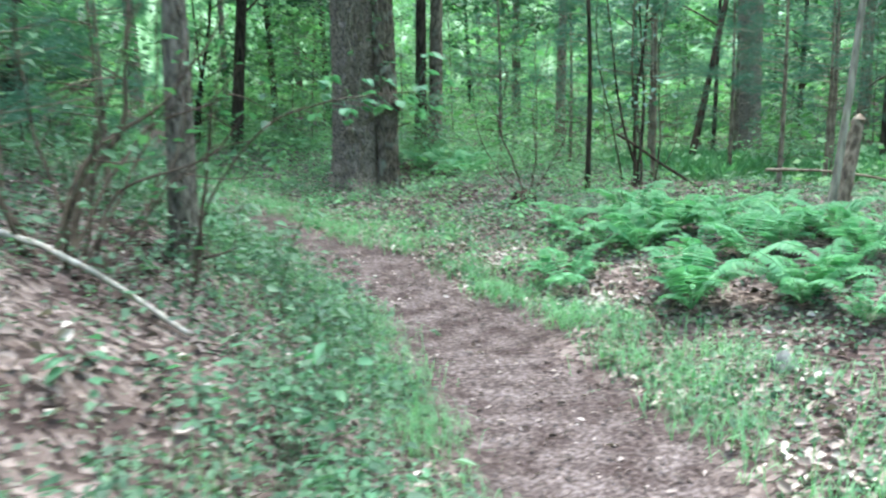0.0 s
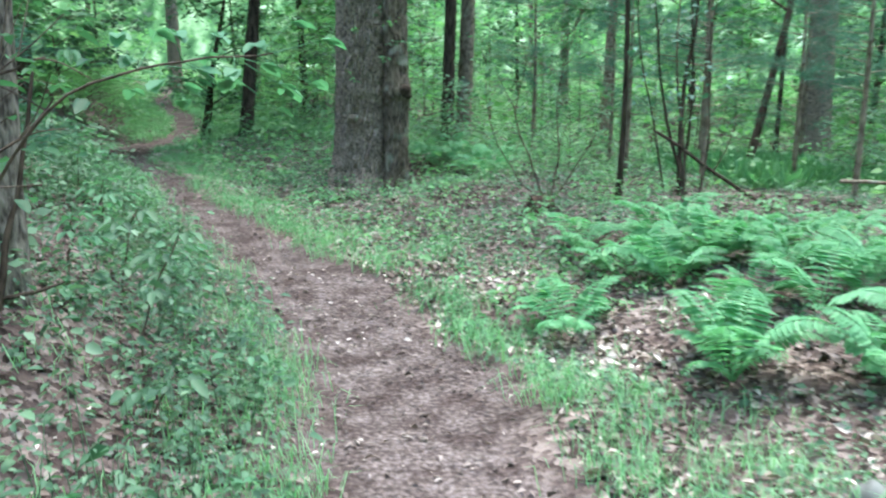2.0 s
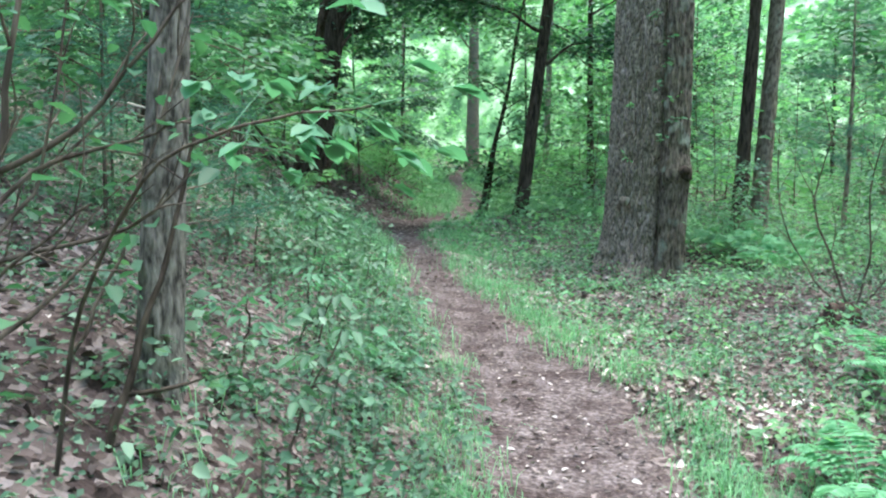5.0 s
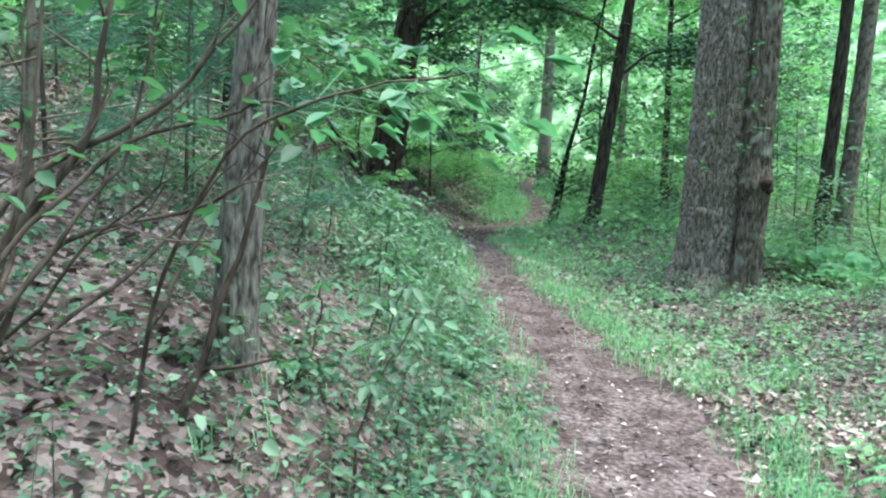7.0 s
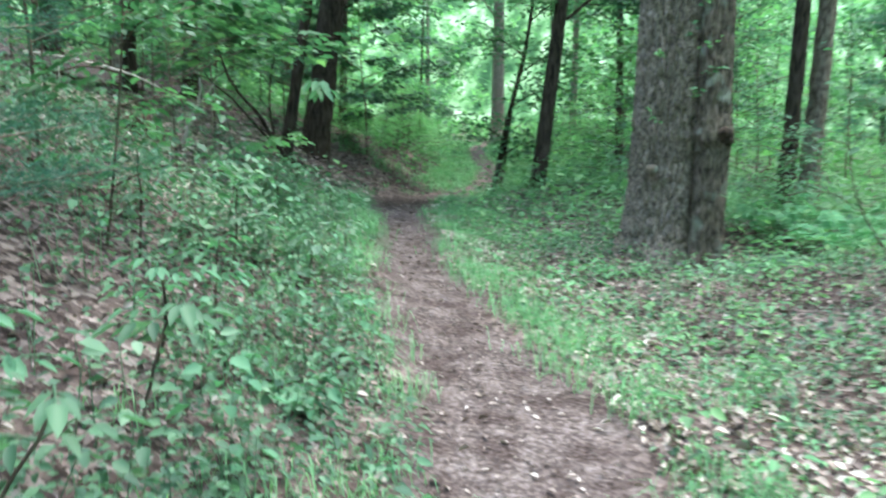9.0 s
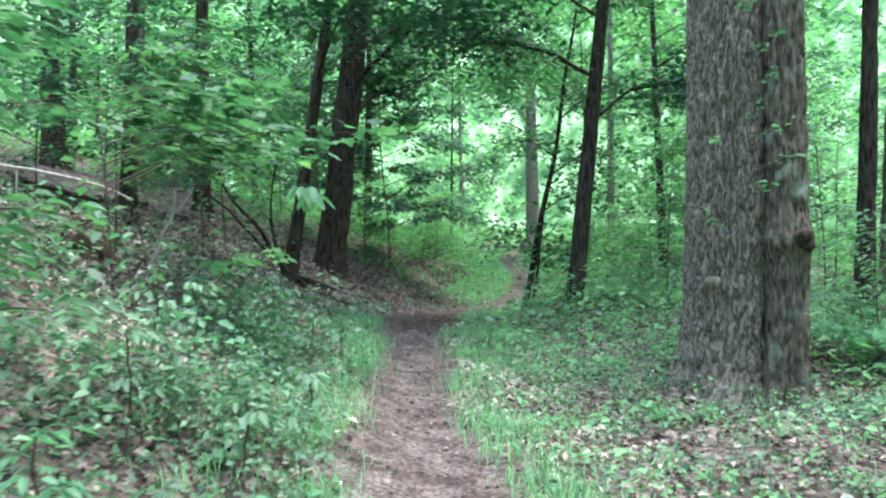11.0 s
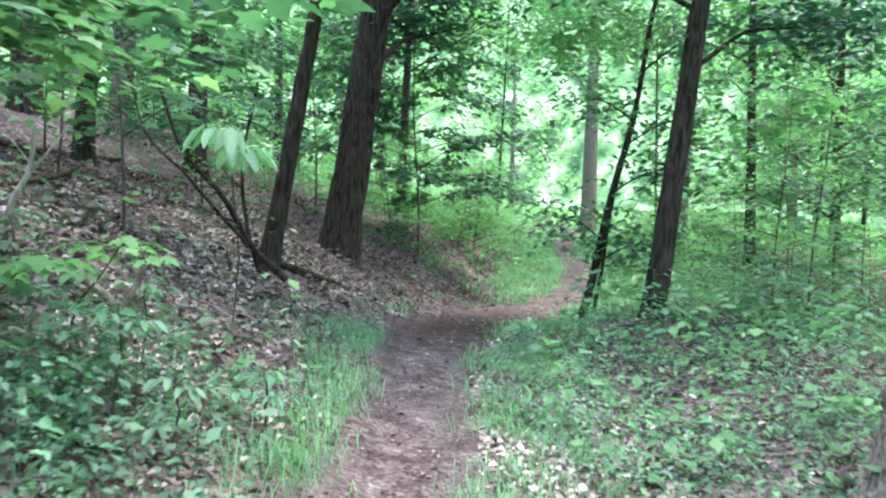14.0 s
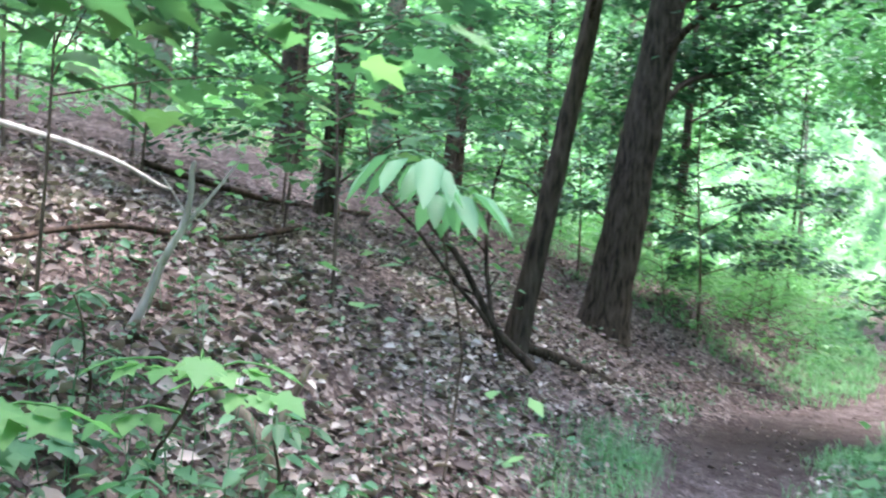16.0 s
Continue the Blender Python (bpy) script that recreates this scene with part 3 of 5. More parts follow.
# ---------------- saplings and bushes ----------------
def sapling_parts(t, height, nb, reach, leaf, mat, bark, r, low=.25, lobed=False, per=1.0, flat=.06, aim=None, near=False):
    h = np.linspace(0, height, 10)
    bend = r.normal(0, .06, 2)
    line = np.stack([bend[0] * h + .03 * np.sin(2 * h), bend[1] * h, h], 1)
    st = Acc()
    tube(st, line, np.linspace(.003 + .0035 * height, .0025, 10), 6, .05, r)
    part("stem", st, bark, t)
    P, D = [], []
    for k in range(nb):
        f = low + (1 - low) * (k + r.uniform(.1, .9)) / nb
        p = np.array([np.interp(f * height, h, line[:, q]) for q in range(3)])
        az = k * 2.4 + r.uniform(-.5, .5)
        if aim is not None:
            az = aim + r.normal(0, .55)
        L = reach * (1.15 - .65 * f) * r.uniform(.7, 1.2)
        d = np.array([math.cos(az), math.sin(az), r.uniform(.0, .35)])
        e = p + d * L
        b = resample([p, p + d * L * .5 + [0, 0, .08 * L], e - [0, 0, .05 * L]], 8)
        br = Acc()
        tube(br, b, np.linspace(.004 + .004 * L, .002, 8) * (.5 if aim is not None else 1), 4)
        part("branch", br, bark, t)
        for i in range(2, 8):
            for s in (-1, 1):
                tl = L * .38 * (1 - .08 * i) * r.uniform(.5, 1.2)
                q = az + s * r.uniform(.5, 1.0)
                dd = np.array([math.cos(q), math.sin(q), r.uniform(-.2, .15)])
                te = b[i] + dd * tl
                m = max(3, int(tl / (leaf * .3) * per))
                for w in np.linspace(.25, 1, m):
                    P.append(b[i] + dd * tl * w)
                    a2 = q + (r.uniform(.4, 1.1) * (1 if r.random() < .5 else -1))
                    D.append((math.cos(a2), math.sin(a2), r.uniform(-.45, .05)))
    P, D = np.array(P) + r.normal(0, flat, (len(P), 3)) * [.6, .6, .8], np.array(D)
    lf = Acc()
    size = leaf * r.uniform(.65, 1.2, len(P))
    (lobed_leaves if lobed else leaves if near else small_leaves)(lf, P, D, ups(len(P), r, .25), size)
    part("crown", lf, mat, t)
    return len(P)


def sapling(name, x, y, height, nb, reach, leaf, mat, label, seed, group="", bark=None, **kw):
    r = np.random.default_rng(seed)
    t = thing(name, x, y, float(gz(x, y)) - .03, label, "sapling", group)
    sapling_parts(t, height, nb, reach, leaf, mat, bark or TWIG, r, **kw)
    return t


kinds = [
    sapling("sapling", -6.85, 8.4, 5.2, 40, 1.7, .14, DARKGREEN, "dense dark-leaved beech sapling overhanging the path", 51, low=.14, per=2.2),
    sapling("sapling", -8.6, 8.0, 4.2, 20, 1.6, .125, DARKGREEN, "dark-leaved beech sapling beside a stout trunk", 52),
    # Bank leaves take the shaded tone, so the wood up there looks dark.
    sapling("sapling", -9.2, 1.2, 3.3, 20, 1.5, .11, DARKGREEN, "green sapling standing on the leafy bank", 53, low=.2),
    sapling("sapling", -5.1, -4.6, 2.6, 13, 1.1, .09, GREEN, "green sapling among bank undergrowth", 54),
    sapling("bush", -7.3, 11.8, 1.7, 16, .9, .08, YELLOW, "bright yellow-green bush at the path bend", 55, low=.05),
    sapling("bush", 2.6, .8, 1.2, 10, .7, .08, GREEN, "low green bush in the undergrowth", 56, low=.1),
    sapling("sapling", 4.2, 6.8, 3.8, 14, 1.3, .1, GREEN, "thin green sapling in the open woodland", 57, low=.15),
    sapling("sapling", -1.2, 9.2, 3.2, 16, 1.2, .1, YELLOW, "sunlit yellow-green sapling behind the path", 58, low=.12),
]
BEECH, BEECH2, BANK, SMALL, BUSH, LOWBUSH, THIN, LIT = kinds
for ob, spots in (
    (BEECH2, ((-.9, 7.3, 3.3), (.7, 8.6, .9), (-10.4, 10.2, 2.0), (-12.5, 8.4, 2.6), (.4, 12.4, .2), (-11.4, 1.0, 4.2), (-14.6, 3.0, 5.1))),
    (BANK, ((-7.4, 1.6, 1.1), (-8.6, 2.5, 3.0), (-7.9, -.4, 5.1), (-8.9, 5.3, 2.0), (-9.0, -3.2, 4.0), (-6.9, -2.2, .9), (-8.3, -2.6, .5), (-12.0, 8.8, 1.9), (-14.6, -1.4, 1.0), (-9.6, -1.6, 4.1), (-8.0, -4.2, 1.2), (-10.8, -4.6, 3.3), (-13.8, -3.6, 5.2), (-7.6, -7.4, 2.8), (-10.5, -8.8, .9), (-7.6, 3.9, 3.9), (-10.9, 7.6, 5.5))),
    (SMALL, ((-2.9, -5.9, 2.2), (-3.6, -4.4, .9), (-6.6, -8.6, 2.4), (-5.2, -7.6, 1.3), (-4.2, -8.8, 2.9), (-6.4, -5.6, 4.4), (-4.9, -2.9, .5), (-6.8, -2.4, 5.0), (-3.3, -9.6, .2), (-5.6, -10.2, 1.9), (-7.9, .6, 3.6), (-4.3, -6.6, 4.0))),
    (BUSH, ((-8.4, 13.2, 1.0), (-6.9, 10.2, 2.0), (-8.6, 10.6, 4.0), (-4.0, 12.0, 3.0), (-3.3, 13.8, .6), (-8.7, 15.6, 5.0), (-3.9, 15.8, 1.7), (-9.6, 12.2, .8), (-2.6, 11.0, 2.6), (-7.6, 8.9, 5.5), (-6.9, 11.0, .5), (-8.1, 14.3, .4), (-3.2, 9.6, 1.1), (-6.6, 12.8, 3.3))),
    (LOWBUSH, ((3.8, 2.2, 1.0), (1.2, 2.6, 2.0), (.6, 6.2, 3.0), (-1.1, 4.2, 4.0), (4.8, 3.8, 5.0), (-.2, 7.6, .4), (6.4, 2.9, 1.5), (2.9, 4.9, 2.5), (5.8, -.9, .9), (7.0, .9, 3.7), (-1.8, 7.2, 5.3), (.9, .9, 1.3), (8.6, 2.6, 1.1))),
    (THIN, ((6.8, 9.4, 1.0), (2.8, 9.8, 2.0), (7.6, 6.6, 3.0), (9.8, 7.4, 4.0), (1.2, 8.0, 5.0), (11.4, 4.8, 1.5), (9.4, 11.4, .5), (5.0, 13.0, 2.5), (12.6, 1.4, 3.5), (10.6, -1.8, 4.5), (8.8, -4.0, .8), (12, 9, 2.2), (3.0, 14.5, 3.3), (6.3, 5.6, 4.9))),
    (LIT, ((-.6, 8.4, 4.2), (2.3, 12.2, 3.0), (4.2, 10.4, 1.4), (-4.3, 22.5, 2.2), (-10.6, 19.6, .3), (-4.6, 20.6, 4.4), (.9, 6.0, 5.6), (-12.3, 12.0, 1.2), (-2.2, 12.6, 1.0), (-1.0, 15.2, 2.0), (-10.2, 14.4, 3.0), (-9.2, 17.2, 4.0), (-3.4, 18.2, 5.0), (1.6, 16.4, .6), (-.1, 10.8, 1.6), (-1.3, 6.6, 2.9))),
):
    tagged(ob, group="understory saplings")
    for x, y, a in spots:
        copy_thing(ob, pose(x, y, float(gz(x, y)) - .03, 0, 0, math.degrees(a)))


# ---------------- trees farther back ----------------
def background_trees():
    r = np.random.default_rng(77)
    protos = [tree("background_tree", 6.0, 16.0, (.01, 0), .17, 11, GREYBARK, GREEN, "tall woodland tree standing back from the path", "background trees", n_leaves=3300, leaf=.27, first=.1, limbs=11, plain=True, spread=1.2, seed=61, reach=2.2),
              tree("background_tree", -13.5, 14.0, (-.02, .01), .13, 9, DARKBARK, YELLOW, "tall woodland tree with bright leaves", "background trees", n_leaves=3300, leaf=.27, first=.08, limbs=11, plain=True, spread=1.2, seed=62, reach=2.4),
              tree("background_tree", 14.0, 12.0, (.03, .02), .1, 8, DARKBARK, GREEN, "slim dark woodland tree standing back", "background trees", n_leaves=3200, leaf=.26, first=.08, limbs=11, plain=True, spread=1.2, seed=63, reach=2.0)]
    placed = [(6, 16), (-13.5, 14), (14, 12)]
    tries = 0
    while len(placed) < 68 and tries < 6000:
        tries += 1
        a, d = r.uniform(0, 2 * math.pi), math.sqrt(r.uniform(14 ** 2, 44 ** 2))
        x, y = -2 + d * math.cos(a), -2 + d * math.sin(a)
        if y < -14 and r.random() < .6:
            continue
        u = x - float(path_x(y))
        if abs(u) < (5.6 if 12 < y < 34 else 3.8 if 8 < y < 40 else 1.6) or (abs(u) < 2.5 and y < 12) or min(math.hypot(x - p, y - q) for p, q in placed) < 2.6:
            continue
        placed.append((x, y))
        copy_thing(protos[int(r.integers(0, 3))], pose(x, y, float(gz(x, y)) - .08, 0, 0, r.uniform(0, 360)))


background_trees()


def far_foliage():
    """Leaf masses of the far undergrowth, from 22 to 60 m away."""
    r = np.random.default_rng(78)
    n = 5200
    a = r.uniform(0, 2 * math.pi, n)
    d = np.sqrt(r.uniform(22 ** 2, 62 ** 2, n))
    x, y = -2 + d * np.cos(a), -2 + d * np.sin(a)
    keep = (np.abs(x - path_x(y)) > 2.6) & ~((y < -14) & (r.random(n) < .5))
    x, y = x[keep], y[keep]
    acc = Acc()
    for cx, cy in zip(x, y):
        m = 17
        h = r.uniform(0, 1) ** 1.3 * 9.5
        c = np.array([cx, cy, float(land(cx, cy)) + .3 + h])
        small_leaves(acc, c + r.normal(0, .75, (m, 3)) * [1, 1, .5], rand_dirs(m, r, -.6, .2), ups(m, r, .6), r.uniform(.22, .45, m), .65)
    n = 7500
    a = r.uniform(0, 2 * math.pi, n)
    d = np.sqrt(r.uniform(15 ** 2, 44 ** 2, n))
    x, y = -2 + d * np.cos(a), -2 + d * np.sin(a)
    keep = np.abs(x - path_x(y)) > np.where(y > 27, 0, 2.2)
    x, y = np.repeat(x[keep], 11), np.repeat(y[keep], 11)
    n = len(x)
    x, y = x + r.normal(0, .45, n), y + r.normal(0, .45, n)
    small_leaves(acc, np.stack([x, y, land(x, y) + r.uniform(.05, .7, n)], 1), rand_dirs(n, r, -.4, .4), ups(n, r, .6), r.uniform(.18, .4, n), .6)
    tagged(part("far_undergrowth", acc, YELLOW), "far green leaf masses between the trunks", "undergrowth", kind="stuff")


far_foliage()


# ---------------- forest floor growth ----------------
def scatter(n, x0, x1, y0, y1, r):
    return r.uniform(x0, x1, n), r.uniform(y0, y1, n)


def off_path(x, y, gap=.0):
    return np.abs(x - path_x(y)) > path_half(y) + gap


def fallen_leaves():
    r = np.random.default_rng(81)
    x, y = scatter(100000, -9.5, 5.5, -12.5, 12, r)
    u = x - path_x(y)
    bank = (u < -1.0) & (y > -3)
    dens = np.where(bank, .95, np.where(u > 0, .35 + .5 * vnoise(x, y, .8, 2), .3 + .55 * vnoise(x, y, .9, 5)))
    dens = np.where(off_path(x, y, .05), dens, .10)
    dens *= np.clip(1.3 - np.hypot(x + 1.5, y + 3) / 13, .1, 1)
    k = r.random(len(x)) < dens
    x, y = x[k], y[k]
    n = len(x)
    p = np.stack([x, y, gz(x, y) + r.uniform(.004, .035, n)], 1)
    acc = Acc()
    size = (.014 + .058 * r.random(n) ** 1.7) * np.where(off_path(x, y), np.where((x - path_x(y) < -.9) & (y > -3), 1.35, 1), .7)
    leaves(acc, p, rand_dirs(n, r, -.2, .5), ups(n, r, .8), size, .66, .24, .26)
    tagged(part("fallen_leaves", acc, DRYLEAF), "dry brown and tan leaves lying on the ground", "leaf litter", kind="stuff")
    # bleached leaves drifted together beside the path and the oak
    x, y = scatter(90000, -8, 3, -12, 5, r)
    u = x - path_x(y)
    dens = np.where(u > 0, np.exp(-((u - .95) / np.where(y > -5, .85, .55)) ** 2), .35 * np.exp(-((u + .75) / .4) ** 2)) * np.where(u > 0, np.where(y < -5.5, 1.3, 3.2), 1.1) * vnoise(x, y, .45, 8) ** 1.3
    dens += 1.5 * ((u < -1.0) & (y > -4)) * vnoise(x, y, .5, 9) ** 1.5 + .15 * ((u < -1.2) & (y < -6)) * vnoise(x, y, .6, 3) ** 1.5
    k = (r.random(len(x)) < dens) & off_path(x, y, .0)
    x, y = x[k], y[k]
    n = len(x)
    acc = Acc()
    leaves(acc, np.stack([x, y, gz(x, y) + r.uniform(.01, .04, n)], 1), rand_dirs(n, r, -.2, .5), ups(n, r, .6), (.018 + .055 * r.random(n) ** 1.5) * np.where((x - path_x(y) < -1.2) & (y > -4), 1.3, 1), .62, .22, .24)
    tagged(part("bleached_leaves", acc, BLEACHED), "pale bleached dead leaves drifted beside the path", "leaf litter", kind="stuff")


fallen_leaves()


def low_plants():
    """Small broad-leaved plants covering the floor."""
    r = np.random.default_rng(82)
    acc = Acc()
    x, y = scatter(70000, -8.5, 7, -12.5, 13, r)
    u = x - path_x(y)
    pat = vnoise(x, y, 1.1, 1) * .6 + vnoise(x, y, .42, 7) * .4
    dens = np.where(u < 0, np.where(y < -1.5 + .5 * np.sin(2 * x), np.clip(1.2 - (-u - .5) * .2, .35, 1), np.where(-u < 1.0, .4, .1)), np.where(y < -5, 1.0, np.where(u < 1.4, .5, .85)))
    dens *= np.clip((pat - .3) * 2.9, .06, 1.15)
    dens = np.where((u > .4) & (u < 1.2) & (y > -4.5) & (y < 1.5), dens * .75, dens)
    dens *= np.clip(1.25 - np.hypot(x + 1, y + 4) / 15, .15, 1)
    k = (r.random(len(x)) < dens) & off_path(x, y, .1)
    x, y, u, pat = x[k], y[k], u[k], pat[k]
    n = len(x)
    tall = np.where(u < -.45, .03 + (.22 + .3 * pat) * r.random(n) ** 1.5, .03 + .2 * pat * r.random(n))
    near, far = ([], [], []), ([], [], [])
    z = gz(x, y)
    close = (np.abs(u) < 1.5) & (y < -3.0) & (y > -10.5)
    for i in range(n):
        tiny = r.random() < .55
        P, D, S = near if close[i] and not tiny else far
        m = int(r.integers(6, 11)) if tiny else int(r.integers(5, 9))
        a = r.uniform(0, 6.28) + np.arange(m) * 2.4 + r.normal(0, .3, m)
        h = z[i] + tall[i] * r.uniform(.2, 1.05, m)
        rr = r.uniform(.01, .09, m) * (1 + tall[i] * 2)
        P.append(np.stack([x[i] + rr * np.cos(a), y[i] + rr * np.sin(a), h], 1))
        D.append(np.stack([np.cos(a), np.sin(a), r.uniform(-.7, .4, m)], 1))
        S.append((.012 + .03 * r.random(m) ** 1.6) if tiny else (.018 + .042 * r.random(m) ** 2) * (1 + tall[i] * 1.1))
    for (P, D, S), make in ((near, leaves), (far, small_leaves)):
        make(acc, np.concatenate(P), np.concatenate(D), ups(sum(map(len, P)), r, .7), np.concatenate(S), .62)
    tagged(part("ground_plants", acc, LOW), "low broad-leaved green plants over the forest floor", "plants", kind="stuff")


low_plants()


def tiered_herbs(name, x, y, tall, size, mat, label, r, arm=.11):
    """Upright herbs whose leaves stand in flat whorls, the largest on top."""
    n = len(x)
    z = gz(x, y)
    lean = r.normal(0, .12, (n, 2))
    P, D, S = [], [], []
    for tier, (f, k) in enumerate(((1.0, 5), (.74, 5), (.45, 4), (.2, 3))):
        for q in range(k):
            az = r.uniform(0, 6.28, n) * .35 + q * 6.28 / k + tier * .7
            out = arm * r.uniform(.15, 1.0, n) * (.55 + tall)
            h = tall * f * r.uniform(.88, 1.08, n)
            P.append(np.stack([x + lean[:, 0] * h + out * np.cos(az), y + lean[:, 1] * h + out * np.sin(az), z + h], 1))
            D.append(np.stack([np.cos(az), np.sin(az), r.uniform(-.45, .15, n)], 1))
            S.append(size * r.uniform(.65, 1.2, n) * (1 - .1 * tier))
    acc = Acc()
    m = sum(map(len, P))
    leaves(acc, np.concatenate(P), np.concatenate(D), ups(m, r, .3), np.concatenate(S), .6, .1, .16)
    for i in np.flatnonzero(tall > .2):
        top = np.array([x[i] + lean[i, 0] * tall[i], y[i] + lean[i, 1] * tall[i], z[i] + tall[i]])
        tube(acc, np.linspace([x[i], y[i], z[i] - .01], top, 3), [.0025, .002, .0012], 3)
    return tagged(part(name, acc, mat), label, "plants", kind="stuff")


def thicket():
    """Leafy herbs that stand knee-high between the path and the bank."""
    r = np.random.default_rng(87)
    x, y = scatter(17000, -6.5, .6, -12.3, 1.5, r)
    u = x - path_x(y)
    near = np.clip((-6.4 - y) / 1.0, 0, 1)
    band = np.exp(-((u + 1.15 - .12 * near) / (.55 - .15 * near)) ** 2) + .35 * (1 - .25 * near) * np.clip(1 - np.abs(u + 2.6) / 1.6, 0, 1)
    dens = band * np.clip((vnoise(x, y, .55, 4) - .15) * 1.7, .12, 1) * np.clip(1.0 - (y + 2.3) / 2.2, .08, 1) * (u < -.5)
    k = r.random(len(x)) < dens
    x, y, u = x[k], y[k], u[k]
    n = len(x)
    tall = (.07 + .42 * r.random(n) ** 1.7) * np.clip((-u - .35) / .5, .35, 1) * np.where((y < -6.4) & (u < -1.5), .5, 1)
    big = r.random(n) < np.where(y < -6, .06, .14)
    tiered_herbs("herbs", x[~big], y[~big], tall[~big], .022 + .034 * r.random((~big).sum()) ** 1.6, HERB, "knee-high soft green herbs beside the path", r)
    tiered_herbs("broad_herbs", x[big], y[big], tall[big] * 1.1, .045 + .045 * r.random(big.sum()) ** 1.5, PALE, "broad-leaved pale green herbs beside the path", r, .15)


thicket()


def oak_herbs():
    """Bright leafy plants about the oak's foot and behind it."""
    r = np.random.default_rng(88)
    x, y = scatter(4200, -3.2, 3.6, -6, 5.5, r)
    u = x - path_x(y)
    dens = np.clip((u - .45) / .5, 0, 1) * (.1 + .75 * vnoise(x, y, .6, 6)) * np.where(y > .5, 1.0, .6)
    k = (r.random(len(x)) < dens) & (np.hypot(x + .1, y) > .62)
    x, y = x[k], y[k]
    tall = (.06 + .25 * r.random(len(x)) ** 1.4) * np.where(y > -.5, 1.7, 1)
    lit = r.random(len(x)) < .5
    for name, k, mat in (("bright_herbs", lit, GRASS), ("lush_herbs", ~lit, UNDER)):
        tiered_herbs(name, x[k], y[k], tall[k], .028 + .05 * r.random(k.sum()) ** 1.6, mat, "bright green leafy herbs about the foot of the oak", r, .16)


oak_herbs()


def mid_undergrowth():
    """Knee-high green growth between the trunks, farther from the path."""
    r = np.random.default_rng(85)
    x, y = scatter(11000, -16, 16, -9, 27, r)
    u = x - path_x(y)
    d = np.hypot(x + 1, y + 6)
    dens = np.clip((d - 5) / 6, 0, 1) * (.25 + .9 * vnoise(x, y, 1.6, 4))
    dens = np.where((u < -.6) & (y > -2) & (y < 8.6) & (u > -7), dens * .1, dens)
    k = (r.random(len(x)) < dens) & (np.abs(u) > path_half(y) + .35)
    x, y = x[k], y[k]
    m = 10
    n = len(x) * m
    tall = np.repeat(r.uniform(.1, .75, len(x)), m)
    xx, yy = np.repeat(x, m) + r.normal(0, .16, n), np.repeat(y, m) + r.normal(0, .16, n)
    acc = Acc()
    small_leaves(acc, np.stack([xx, yy, gz(xx, yy) + tall * r.uniform(.15, 1, n)], 1), rand_dirs(n, r, -.5, .3), ups(n, r, .4), r.uniform(.07, .15, n), .6)
    tagged(part("undergrowth", acc, UNDER), "knee-high leafy green undergrowth between the trunks", "undergrowth", kind="stuff")


mid_undergrowth()


def path_debris():
    r = np.random.default_rng(86)
    x, y = scatter(60000, -6, 1.2, -12.5, 9, r)
    k = ~off_path(x, y, .12) & (r.random(len(x)) < .55 * np.clip(1.2 - (y + 9) / 16, .2, 1) * (.4 + .8 * vnoise(x, y, .5, 6)) * np.where(y > 4, .8, 1))
    x, y = x[k], y[k]
    n = len(x)
    acc = Acc()
    leaves(acc, np.stack([x, y, gz(x, y) - .028 + r.uniform(.0, .008, n)], 1), rand_dirs(n, r, -.15, .3), ups(n, r, .35), r.uniform(.012, .05, n), r.uniform(.3, .6), .15, .1)
    tagged(part("path_debris", acc, DRYLEAF), "crumbled dry leaf bits trodden into the path", "debris", kind="stuff")


path_debris()


def grass_tufts():
    r = np.random.default_rng(83)
    x, y = scatter(52000, -11, 3, -12, 24, r)
    u = x - path_x(y)
    e = np.abs(u) - path_half(y)
    pat = np.clip(vnoise(x, y, .5, 3) * .7 + vnoise(x, y, .22, 5) * .45 - .25, 0, 1)
    wide = np.where(u > 0, .75, .4)
    dens = np.exp(-np.maximum(e - .15, 0) / wide * 1.5) * (1.35 * pat + np.where(e < .3, .22, 0))
    dens = np.where((u < 0) & (y > 2.6) & (y < 8.0), dens * .08, dens)
    dens = np.where((y > 8.0) & (e > 0) & (e < np.where(u > 0, 2.4, 1.1)), .6, dens)
    dens = np.where((u < 0) & (y > 7.6) & (y < 9.5), .15, dens)
    k = (r.random(len(x)) < dens) & (e > .0)
    x, y = x[k], y[k]
    z = gz(x, y)
    acc = Acc()
    V = []
    for i in range(len(x)):
        m = 18 if y[i] < 4 else 9
        a = r.uniform(0, 6.28, m)
        bx, by = x[i] + r.normal(0, .085, m), y[i] + r.normal(0, .085, m)
        L = r.uniform(.05, .19, m)
        o = r.uniform(.4, 1.3, m)
        d = np.stack([np.cos(a), np.sin(a), 0 * a], 1)
        s = np.stack([-np.sin(a), np.cos(a), 0 * a], 1) * (.0021 if y[i] < 4 else .006)
        b = np.stack([bx, by, np.full(m, z[i])], 1)
        mid = b + d * (L * o * .35)[:, None] + np.array([0, 0, 1.0]) * (L * .7)[:, None]
        tip = b + d * (L * o)[:, None] + np.array([0, 0, 1.0]) * (L * (1.08 - o * .55))[:, None]
        V.append(np.stack([b - s, b + s, mid + s, mid - s, tip], 1))
    V = np.concatenate(V)
    base = np.arange(len(V))[:, None] * 5
    acc.add(V.reshape(-1, 3), base + [0, 1, 2, 3])
    acc.f.append(base + [3, 2, 4])
    tagged(part("grass", acc, GRASS), "soft green woodland grass along the path edges", "grass", kind="stuff")


grass_tufts()


